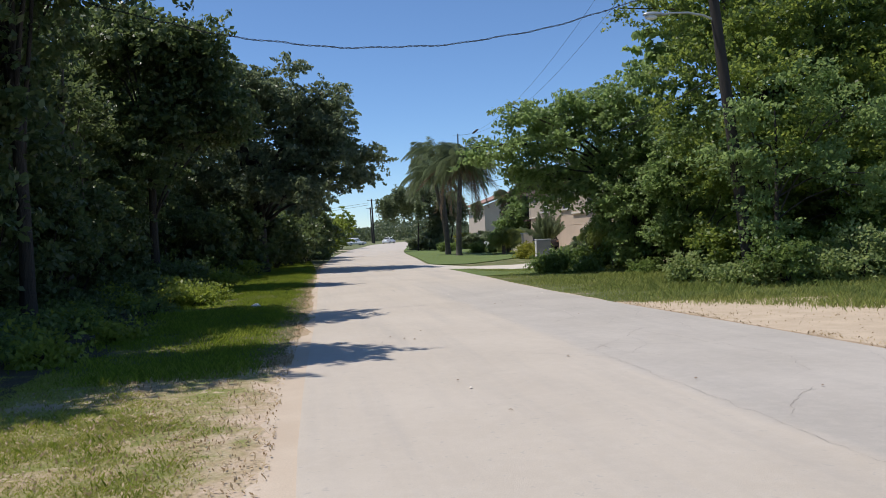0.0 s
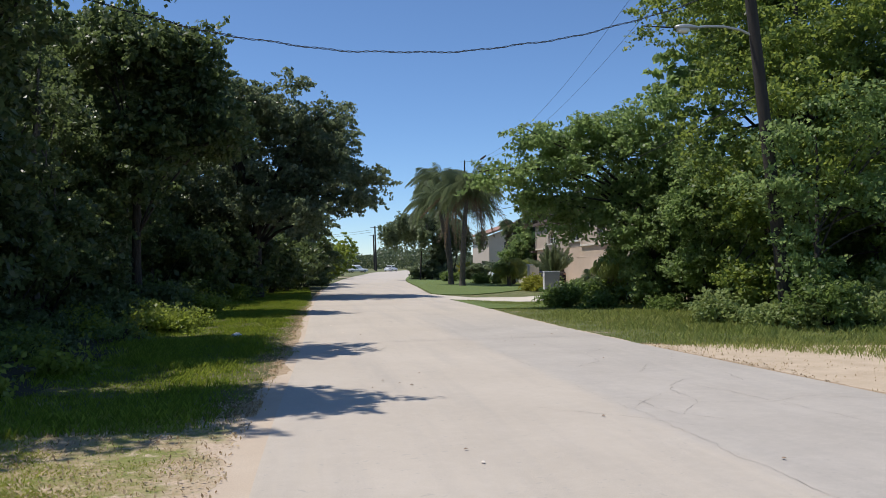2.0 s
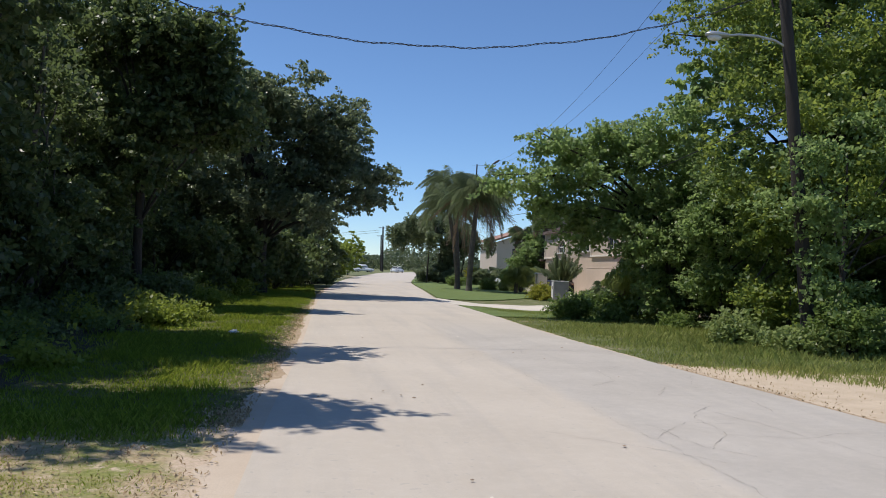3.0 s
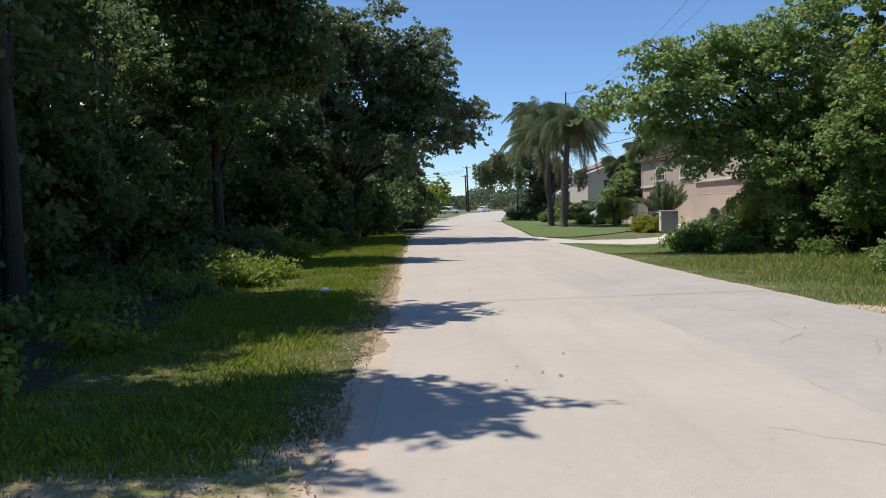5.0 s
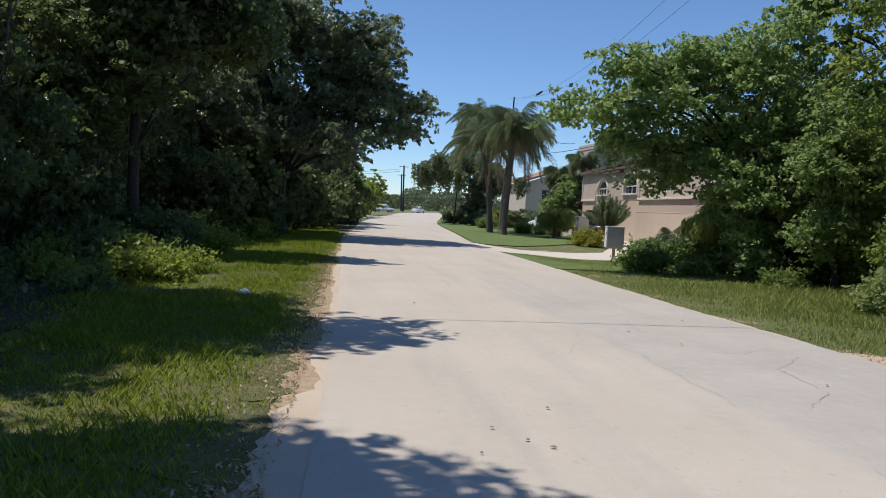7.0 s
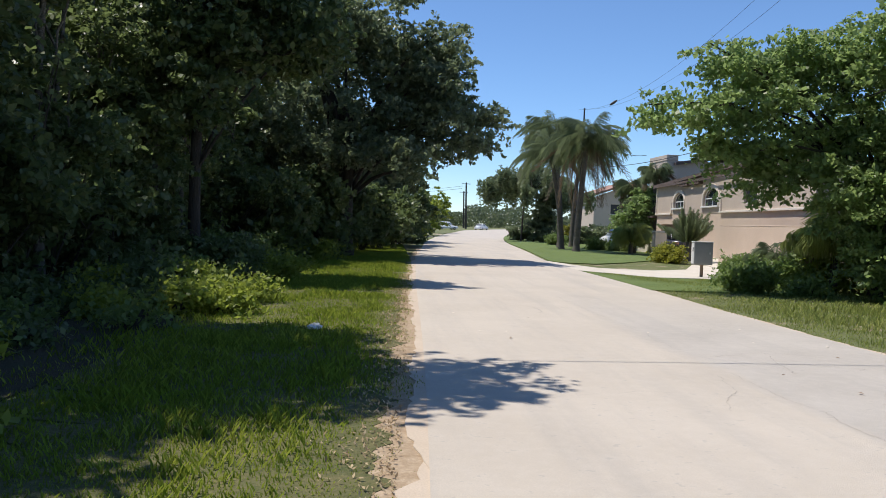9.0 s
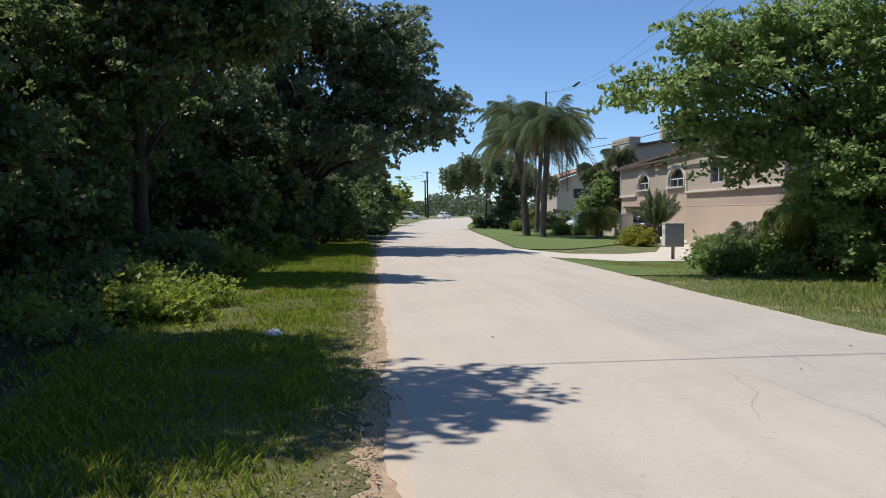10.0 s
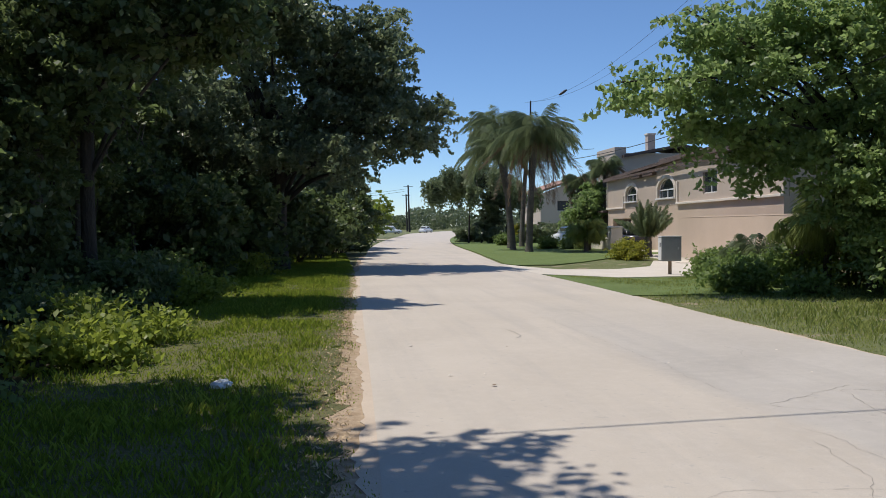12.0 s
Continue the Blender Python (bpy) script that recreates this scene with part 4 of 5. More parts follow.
grass("verge_grass", 340000, (-5.2, 0.8, 4.0, 62), 0.088, GRASS_LEAF, 1, "shaggy green verge grass beside the road", left_keep)
grass("matted_grass", 210000, (-5.0, -0.1, 3.8, 11.6), 0.05, MATTED_BLADE, 4, "low matted yellow-green grass on the dry verge", matted_keep)
grass("dry_grass", 90000, (-2.6, 0.6, 4.0, 40), 0.045, DRY_BLADE, 2, "straw-coloured dead grass in the verge", dry_keep)
grass("roadside_grass", 150000, (6.3, 24, 12, 41), 0.115, ROADSIDE_BLADE, 3, "long green grass below the trees", right_keep)


lr = np.random.default_rng(91)
n = 9000
y = np.where(lr.uniform(size=n) < 0.55, lr.uniform(4, 12, n), lr.uniform(10, 34, n))
d = np.abs(lr.normal(size=n)) * np.where(y < 11, 1.5, 0.26)
x = np.interp(y, [p[1] for p in LEFT_LINE], [p[0] for p in LEFT_LINE]) - 0.20 - d
ok = lr.uniform(size=n) < 0.25 + patchy(x, y, 2.3)
v, q = leaf_quads(lr, np.stack([x, y, 0.026 + 0.012 * lr.uniform(size=n)], 1)[ok], 0.017, 0.85, 2.6)
v[:, 2] = np.clip(v[:, 2], 0.016, 0.06)
tagged(arrays("dead_leaves", v, q, DEAD_LEAF), "brown dead leaves and straw scattered along the verge", "leaf litter", kind="stuff")


n = 3500
y = lr.uniform(7, 17.5, n)
x = np.interp(y, [p[1] for p in RIGHT_LINE], [p[0] for p in RIGHT_LINE]) + np.where(lr.uniform(size=n) < 0.4, np.abs(lr.normal(size=n)) * 0.25, lr.uniform(0.1, 4.6, n))
ok = lr.uniform(size=n) < 1.3 * patchy(x, y, 1.4) ** 2
v, q = leaf_quads(lr, np.stack([x, y, 0.026 + 0.008 * lr.uniform(size=n)], 1)[ok], 0.02, 0.85, 2.4)
v[:, 2] = np.clip(v[:, 2], 0.018, 0.06)
tagged(arrays("dead_leaves", v, q, DEAD_LEAF), "brown straw and dead leaves scattered on bare sand", "leaf litter", kind="stuff")


# ---- poles, lamp and wires ----
def pole_line(foot, top, n=10):
    a, b = np.array(foot, float), np.array(top, float)
    return a + (b - a) * np.linspace(0, 1, n)[:, None]


def utility_pole(foot, top, r, label, arm=1.6, arm_turn=0.0):
    ob = empty("utility_pole", foot, label, "utility pole", "utility poles along the road")
    f, t = np.array(foot, float), np.array(top, float)
    tubes("post", [(pole_line((0, 0, -0.2), t - f), np.linspace(r, r * 0.68, 10))], POLE_WOOD, ob, sides=10)
    if arm:
        part("crossarm", boxed((arm, 0.10, 0.12), (*(t - f - np.array([0, 0.0, 0.35])),), 0.01, arm_turn), POLE_WOOD, ob)
        for k in (-0.45, 0.0, 0.45):
            c = t - f + np.array([k * arm * math.cos(radians(arm_turn)), k * arm * math.sin(radians(arm_turn)), -0.22])
            tubes("insulator", [(np.array([c, c + (0, 0, 0.06), c + (0, 0, 0.12), c + (0, 0, 0.16)]), (0.03, 0.05, 0.035, 0.02))], BOX_PALE, ob, sides=8)
    return ob


P1 = Vector((11.77, 20.67, 0))
P1T = Vector((10.56, 20.67, 10.9))
lamp_pole = utility_pole(P1, P1T, 0.17, "dark leaning wooden utility pole with a street lamp arm", 1.4, 0)
lean = (P1T - P1) / P1T.z
arm_at = P1 + lean * 6.9 - P1
tubes("lamp_arm", [(np.array([arm_at, arm_at + Vector((-0.35, 0, 0.16)), arm_at + Vector((-0.8, 0, 0.23)), arm_at + Vector((-1.25, 0, 0.22)), arm_at + Vector((-1.5, 0, 0.18))]), (0.03,) * 5)], METAL, lamp_pole, "thin bent grey arm")
bm = bmesh.new()
bmesh.ops.create_uvsphere(bm, u_segments=16, v_segments=10, radius=1.0)
for v in bm.verts:
    taper = 1.0 - 0.35 * (v.co.x + 1) / 2
    v.co = Vector((v.co.x * 0.33, v.co.y * 0.15 * taper, v.co.z * 0.10 * taper * (1.0 if v.co.z > 0 else 0.55))) + Vector(arm_at) + Vector((-1.72, 0, 0.17))
head = part("lamp_head", bm, METAL, lamp_pole, "pale grey cobra-head lamp housing", True)
bm = bmesh.new()
bmesh.ops.create_uvsphere(bm, u_segments=14, v_segments=8, radius=1.0)
for v in bm.verts:
    v.co = Vector((v.co.x * 0.17, v.co.y * 0.11, v.co.z * 0.075)) + Vector(arm_at) + Vector((-1.82, 0, 0.11))
part("lens", bm, LAMP_GLASS, head, "pale domed lens", True)

P2, P2T = Vector((12.4, 65.0, 0)), Vector((12.55, 65.0, 9.45))
utility_pole(P2, P2T, 0.07, "slim weathered utility pole behind the palms", 0)
for foot, h in (((20.3, 232, 0), 12.2), ((22.4, 262, 0), 11.0)):
    utility_pole(foot, (foot[0] - 0.3, foot[1], h), 0.28, "distant wooden utility pole with a crossarm", 2.6, 20)


def wire(a, b, sag, r, label, n=40, twist=0.0, group="overhead wires"):
    a, b = np.array(a, float), np.array(b, float)
    s = np.linspace(0, 1, n)[:, None]
    run = a + (b - a) * s - np.array([0, 0, 1.0]) * sag * 4 * s * (1 - s)
    runs = [(run, np.full(n, r))]
    if twist:
        ph = np.linspace(0, 2 * np.pi * twist, n)
        off = np.stack([0 * ph, np.cos(ph), np.sin(ph)], 1) * r * 1.6
        lump = np.array([0, 0, 1.0]) * (np.sin(np.arange(n) * 0.31) * 0.010 + np.sin(np.arange(n) * 0.13) * 0.012)[:, None]
        runs = [(run + off + lump, np.full(n, r)), (run - off + lump, np.full(n, r * 0.8))]
    return tagged(tubes("overhead_wire", runs, CABLE, None, label, 6), label, "wire", group)


wire(P1 + lean * 8.3, (-11.6, 19.02, 10.6), 3.25, 0.009, "twisted black cable sagging across the road", 420, 62)
wire(P1T + Vector((-0.5, 0, -0.1)), P2T + Vector((-0.35, 0, -0.1)), 1.9, 0.0055, "thin power line along the road")
wire(P1T + Vector((0.45, 0, -0.1)), P2T + Vector((0.05, 0, -0.05)), 1.9, 0.0055, "thin power line along the road")
wire(P1 + lean * 5.6, P2 + Vector((0, 0, 5.6)), 0.9, 0.014, "black communication cable along the road")
wire(P2T + Vector((0, 0, -1.6)), (21.6, 80.5, 7.9), 0.5, 0.02, "black service cable running to the house")
for h in (11.2, 10.6):
    wire((19.0, 232, h), (-30, 228, h - 2.5), 1.2, 0.03, "thin distant power line between poles")
mk = P1T.lerp(P2T, 0.76) + Vector((-0.4, 0, -0.1 - 1.9 * 4 * 0.76 * 0.24))
bm = bmesh.new()
bmesh.ops.create_uvsphere(bm, u_segments=10, v_segments=8, radius=1.0, matrix=Matrix.Translation(mk) @ pose(0, 0, 0, 0, -35, 0) @ Matrix.Diagonal((0.26, 0.08, 0.07, 1)))
tagged(part("line_marker", bm, CABLE, None, "", True), "small dark marker clamped on the power line", "line marker")


# ---- mailbox ----
def mailbox(at, turn):
    ob = empty("mailbox", at, "grey box mailbox, one side coloured as sunlit, on a wooden post", "mailbox", "", turn)
    part("post", boxed((0.11, 0.11, 0.62), (0, 0, 0.26), 0.008), POST_WOOD, ob)
    part("box", boxed((0.76, 0.42, 0.92), (0, 0, 0.98), 0.025), BOX_GREY, ob)
    # sun-facing side and top get a paler colour that stands for sunlight
    part("sunlit_side", boxed((0.012, 0.36, 0.84), (-0.387, 0, 0.98), 0.004), BOX_PALE, ob, "side face coloured paler as if sunlit")
    part("top", boxed((0.80, 0.46, 0.035), (0, 0, 1.455), 0.012), BOX_PALE, ob, "top plate coloured paler as if sunlit")
    d = part("door", boxed((0.66, 0.014, 0.80), (0, -0.218, 0.98), 0.01), BOX_GREY, ob)
    part("number_plate", boxed((0.004, 0.10, 0.16), (-0.396, -0.06, 1.14)), CAR_DARK, ob, "small dark plate")
    part("latch", boxed((0.05, 0.02, 0.08), (0.25, -0.232, 1.0), 0.006), METAL, d)
    return ob


mailbox((12.7, 43.25, gz(12.7, 43.25)), -4)

# ---- litter in the verge ----
bm = bmesh.new()
bmesh.ops.create_icosphere(bm, subdivisions=3, radius=0.085)
for v in bm.verts:
    k = 1 + 0.45 * noise.noise(v.co * 24)
    v.co = Vector((v.co.x * k * 1.2, v.co.y * k, max(-0.02, v.co.z * k * 0.75)))
o = part("litter_bag", bm, WHITE_PAINT)
o.matrix_world = pose(-1.11, 21.25, 0.05, 0, 0, 20)
tagged(o, "crumpled white plastic litter lying in the grass", "litter")
rg = np.random.default_rng(77)
for i in range(26):
    x, y = rg.uniform(0.5, 6.3), rg.uniform(6.0, 24)
    bm = bmesh.new()
    s = rg.uniform(0.012, 0.03)
    vs = [bm.verts.new((s * math.cos(a) * rg.uniform(0.7, 1.5), s * math.sin(a) * rg.uniform(0.4, 1.0), 0.006 * rg.uniform(0, 1))) for a in np.linspace(0, 5.4, 7)]
    top = bm.verts.new((0, 0, 0.014))
    for p0, p1 in zip(vs, vs[1:] + vs[:1]):
        bm.faces.new((p0, p1, top))
    bm.faces.new(vs[::-1])
    o = part("fallen_leaf", bm, POST_WOOD if i % 3 else TRIM)
    o.matrix_world = pose(x, y, 0.036, 0, 0, rg.uniform(0, 360))
    tagged(o, "small dry fallen leaf on the road" if i % 3 else "small pale scrap on the road", "leaf" if i % 3 else "scrap", "scraps on the road")


# ---- palms ----
def frond_mesh(rng, length, droop, leaflet, material, name, rise=0.5, width=0.05):
    """One feather frond along +x: a rib and hanging leaflets."""
    n = 26
    s = np.linspace(0, 1, n)
    rib = np.stack([length * (s - 0.25 * droop * s * s), 0.04 * np.sin(s * 4), rise * length * s - droop * length * s ** 2.1], 1)
    v, q = tube_arrays(rib, np.linspace(0.028, 0.006, n), 4)
    vs, qs, base = [v], [q], len(v)
    for i in range(3, n):
        for sgn in (-1, 1):
            for _ in range(3):
                L = leaflet * (0.45 + 0.9 * math.sin(math.pi * min(0.97, s[i] * 0.85 + 0.1))) * rng.uniform(0.8, 1.2)
                out = np.array([0.5, sgn * rng.uniform(0.45, 0.8), -rng.uniform(0.1, 0.9) - 0.3])
                out /= np.linalg.norm(out)
                p = rib[i] + rng.normal(size=3) * 0.02
                mid, tip = p + out * L * 0.5, p + out * L * 0.85 + np.array([0, 0, -0.35 * L])
                w = np.array([width * 0.5, 0, 0])
                vs.append(np.array([p, mid - w, tip, mid + w]))
                qs.append(np.array([[0, 1, 2, 3]]) + base)
                base += 4
    ob = arrays(name, np.concatenate(vs), np.concatenate(qs), material)
    return ob


def palm(at, height, label, fronds, length, leaflet, seed, lean=(0, 0), r=0.15, group="", dry=0, droop=0.95, rise=0.72, category="palm tree", width=0.035, leaf=None):
    rng = np.random.default_rng(seed)
    ob = empty("palm_tree", at, label, category, group)
    n = max(6, int(height * 7))
    t = np.linspace(0, 1, n)
    run = np.stack([lean[0] * t ** 1.6, lean[1] * t ** 1.6, height * t - 0.1 * (1 - t)], 1)
    rad = r * (1.25 - 0.35 * t) * (1 + 0.05 * (np.arange(n) % 2))
    rad[: max(2, n // 10)] *= np.linspace(1.35, 1.0, max(2, n // 10))
    tubes("trunk", [(run, rad)], PALM_BARK, ob, sides=10)
    top = run[-1]
    kinds = [frond_mesh(rng, length * k, d, leaflet, leaf or PALM_LEAF, "frond", rise, width) for k, d in ((1.0, droop), (0.9, droop * 1.25), (0.8, droop * 0.6))]
    if dry:
        kinds.append(frond_mesh(rng, length * 0.8, droop * 1.9, leaflet, PALM_DRY, "frond", rise * 0.6, width))
    for i in range(fronds):
        use = kinds[3] if i < dry else kinds[i % 3]
        first = use.parent is None
        f = use if first else new("frond", use.data)
        f.parent = ob
        f.matrix_basis = pose(*top, rng.uniform(-8, 8), rng.uniform(-48, 12), i * 137.5 + rng.uniform(-12, 12)) @ Matrix.Scale(rng.uniform(0.85, 1.1), 4)
        if i < dry:
            tagged(f, "dry brown frond")
    for k in kinds:
        if k.parent is None:
            bpy.data.objects.remove(k)
    return ob


palm((11.75, 62.2, 0), 6.6, "slender queen palm with drooping grey-green fronds", 84, 3.3, 0.62, 301, (0.35, -0.2), 0.17, "queen palms on the lawn", 12)
palm((12.3, 70.0, 0), 7.9, "slender queen palm with drooping grey-green fronds", 72, 3.3, 0.62, 302, (-0.6, 0.2), 0.17, "queen palms on the lawn", 2)
palm((11.6, 66.0, 0), 6.0, "slender queen palm with drooping grey-green fronds", 46, 3.2, 0.62, 303, (-0.9, 0.0), 0.15, "queen palms on the lawn", 1)
palm((14.0, 74.0, 0), 6.6, "slender queen palm with drooping grey-green fronds", 34, 3.3, 0.62, 304, (0.4, 0.0), 0.15, "queen palms on the lawn", 3)
palm((21.4, 77.0, 0), 6.2, "cabbage palm with a round head beside the house", 30, 1.5, 0.7, 305, (0, 0), 0.2, "", 3, 0.7, 0.5)
palm((20.4, 80.6, 0), 5.2, "cabbage palm with a round head beside the house", 28, 1.6, 0.7, 306, (0, 0), 0.2, "", 2, 0.8, 0.5)
palm((17.4, 68.5, 0), 1.0, "low feathery palm in the front planting", 22, 1.5, 0.5, 307, (0, 0), 0.12, "low palms in the planting", 0, 0.9, 0.9, leaf=GARDEN_PALM)
palm((14.9, 61.0, 0), 0.9, "bright feathery palm in the front planting", 26, 1.6, 0.5, 312, (0, 0), 0.12, "low palms in the planting", 0, 0.8, 0.9, leaf=GARDEN_PALM)
palm((16.0, 64.0, 0), 0.7, "low feathery palm in the front planting", 20, 1.3, 0.45, 308, (0, 0), 0.12, "low palms in the planting", 0, 0.9, 0.9, leaf=GARDEN_PALM)
palm((16.4, 55.0, 0), 1.0, "stiff upright fan of palm fronds behind the mailbox", 56, 1.45, 0.22, 309, (0, 0), 0.16, "low palms in the planting", 0, 0.2, 1.0, "palm tree", 0.04)
palm((13.1, 37.4, gz(13, 37)), 0.5, "low arching palm among the shrubs", 18, 1.6, 0.45, 310, (0, 0), 0.1, "low palms in the planting", 3, 0.9, 0.9)
palm((12.7, 33.0, 0), 1.1, "yellow-green arching palm among the shrubs", 24, 1.9, 0.5, 311, (0, 0), 0.1, "low palms in the planting", 2, 0.7, 1.0, leaf=GARDEN_PALM)
palm((13.4, 32.2, 0), 1.0, "stiff fan of narrow palm leaves among the shrubs", 34, 0.9, 0.3, 313, (0, 0), 0.1, "low palms in the planting", 4, 0.3, 0.8)
palm((-6.3, 31.6, 0), 5.8, "cabbage palm with hanging fronds inside the woods", 34, 1.5, 0.7, 314, (0.2, 0), 0.16, "", 5, 1.1, 0.6)

# ---- planting round the house ----
for i, (x, y, rx, h, mat, lab) in enumerate([
        (14.4, 68.0, 0.9, 1.1, SHRUB_LEAF, "clipped round green hedge"), (15.6, 66.5, 0.9, 1.1, SHRUB_LEAF, "clipped round green hedge"), (13.6, 78.0, 1.0, 1.2, SHRUB_LEAF, "clipped round green hedge"),
        (17.0, 70.0, 1.2, 1.6, RTREE_LEAF, "clipped round green hedge"), (14.6, 53.4, 1.0, 1.25, YELLOW_LEAF, "yellow-green croton shrub beside the driveway"),
        (12.9, 93.0, 2.2, 2.0, OAK_LEAF, "dark shrub bank at the end of the lawn"), (15.6, 96.0, 2.4, 2.4, OAK_LEAF, "dark shrub bank at the end of the lawn"), (14.4, 88.0, 1.8, 1.8, OAK_LEAF, "dark shrub bank at the end of the lawn"),
        (14.2, 41.2, 1.2, 1.2, SHRUB_LEAF, "low dense hedge beside the driveway"), (15.2, 39.6, 1.3, 1.3, SHRUB_LEAF, "low dense hedge beside the driveway"), (13.0, 40.0, 1.0, 1.15, SHRUB_LEAF, "low dense hedge beside the driveway"),
        (20.0, 90.0, 2.6, 2.4, OAK_LEAF, "dark shrubbery between the houses"), (17.8, 86.0, 2.2, 2.2, OAK_LEAF, "dark shrubbery between the houses"), (18.6, 73.5, 1.3, 1.5, PALE_WEED, "leafy shrub by the house"), (18.6, 94.0, 1.6, 2.4, YELLOW_LEAF, "yellow-green shrub between the houses")]):
    bush("garden_shrub", (x, y, gz(x, y)), lab, (rx, rx, h), 6000, 0.078 if h < 1.6 else 0.15, mat, 400 + i, "garden shrubs")
for i, (x, y) in enumerate([(21.0, 80.0), (14.6, 89.0), (20.6, 77.8), (21.8, 83.5)]):
    tree("garden_tree", (x, y, 0), "dark leafy garden tree between the houses", [(0, 0, 3.2, 1.8, 1.8, 1.4), (0.5, 0, 4.4, 1.2, 1.2, 0.8), (-0.6, 0, 2.0, 1.6, 1.6, 1.1)], 9000, 0.15, OAK_LEAF if i < 2 else RTREE_LEAF, 430 + i, 0.14, 3.5, 8, "garden trees")


# weeping tree at the bend
def weeping_tree(at, seed):
    rng = np.random.default_rng(seed)
    ob = empty("weeping_tree", at, "weeping tree with long hanging leafy strands", "tree")
    runs = [(pole_line((0, 0, -0.1), (0.2, 0, 5.4)), np.linspace(0.09, 0.05, 10)), (pole_line((1.2, 0.3, -0.1), (2.2, 0.3, 5.4)), np.linspace(0.08, 0.04, 10))]
    pts = []
    tufts = [(rng.uniform(0, 2 * math.pi), rng.uniform(0.5, 3.8), rng.normal() * 0.35) for _ in range(20)]
    for i in range(400):
        a, d, up = tufts[i % 20]
        top = np.array([0.4 + math.cos(a) * d * 1.25, math.sin(a) * d * 0.7, 6.7 - 0.14 * d * d + up]) + rng.normal(size=3) * np.array([0.34, 0.34, 0.16])
        L = rng.uniform(0.8, 2.4)
        s = rng.uniform(0, 1, 44)
        pts.append(top + np.stack([rng.normal(size=44) * 0.10, rng.normal(size=44) * 0.10, -L * s], 1))
        if i < 20:
            runs.append((np.array([[0.6, 0, 4.6], (top + np.array([0.6, 0, 5.2])) / 2 + np.array([0, 0, 0.6]), top]), (0.05, 0.03, 0.012)))
    tubes("trunk", runs, BARK, ob, sides=6)
    v, q = leaf_quads(rng, np.concatenate(pts), 0.12, 0.2, 2.6)
    arrays("crown", v, q, PALM_LEAF, ob)
    return ob


weeping_tree((12.3, 88.0, 0), 501)
weeping_tree((15.2, 92.0, 0), 502)

# left side beyond the woods
for i, (x, y, rx, h) in enumerate([(3.0, 98, 2.4, 4.8), (4.2, 108, 3.0, 5.4), (-0.8, 88, 2.6, 5.0), (2.0, 90, 1.6, 2.0), (6.2, 129, 4.4, 9.0), (-2, 102, 3, 5.5)]):
    bush("sunlit_bush", (x, y, 0), "tall bright green bush beside the road", (rx, rx, h), 5000, 0.2, WEED_LEAF, 450 + i, "bushes beyond the woods")
strip("apron", [(-4, 96), (1, 97), (4.6, 97)], [(-4, 100), (1, 101), (5.1, 101)], 0.024, SAND, "pale sandy driveway apron beside the road", 0.05, "driveway")
strip("apron", [(-2, 112), (4, 112.5), (6.4, 113)], [(-2, 117), (4, 117), (7.0, 118)], 0.024, SAND, "pale sandy driveway apron beside the road", 0.05, "driveway")


# ---- vehicles ----
def wheel(parent, x, y, r=0.32):
    bm = bmesh.new()
    bmesh.ops.create_cone(bm, cap_ends=True, segments=20, radius1=r, radius2=r, depth=0.2, matrix=pose(x, y, r, 90, 0, 0))
    bmesh.ops.bevel(bm, geom=[e for e in bm.edges if len(e.link_faces) == 2 and any(len(f.verts) > 4 for f in e.link_faces)], offset=0.04, segments=2, affect="EDGES")
    w = part("wheel", bm, RUBBER, parent, "", True)
    bm = bmesh.new()
    bmesh.ops.create_cone(bm, cap_ends=True, segments=16, radius1=r * 0.62, radius2=r * 0.5, depth=0.05, matrix=pose(x, y + (0.09 if y > 0 else -0.09), r, 90 if y < 0 else -90, 0, 0))
    part("rim", bm, METAL, w)


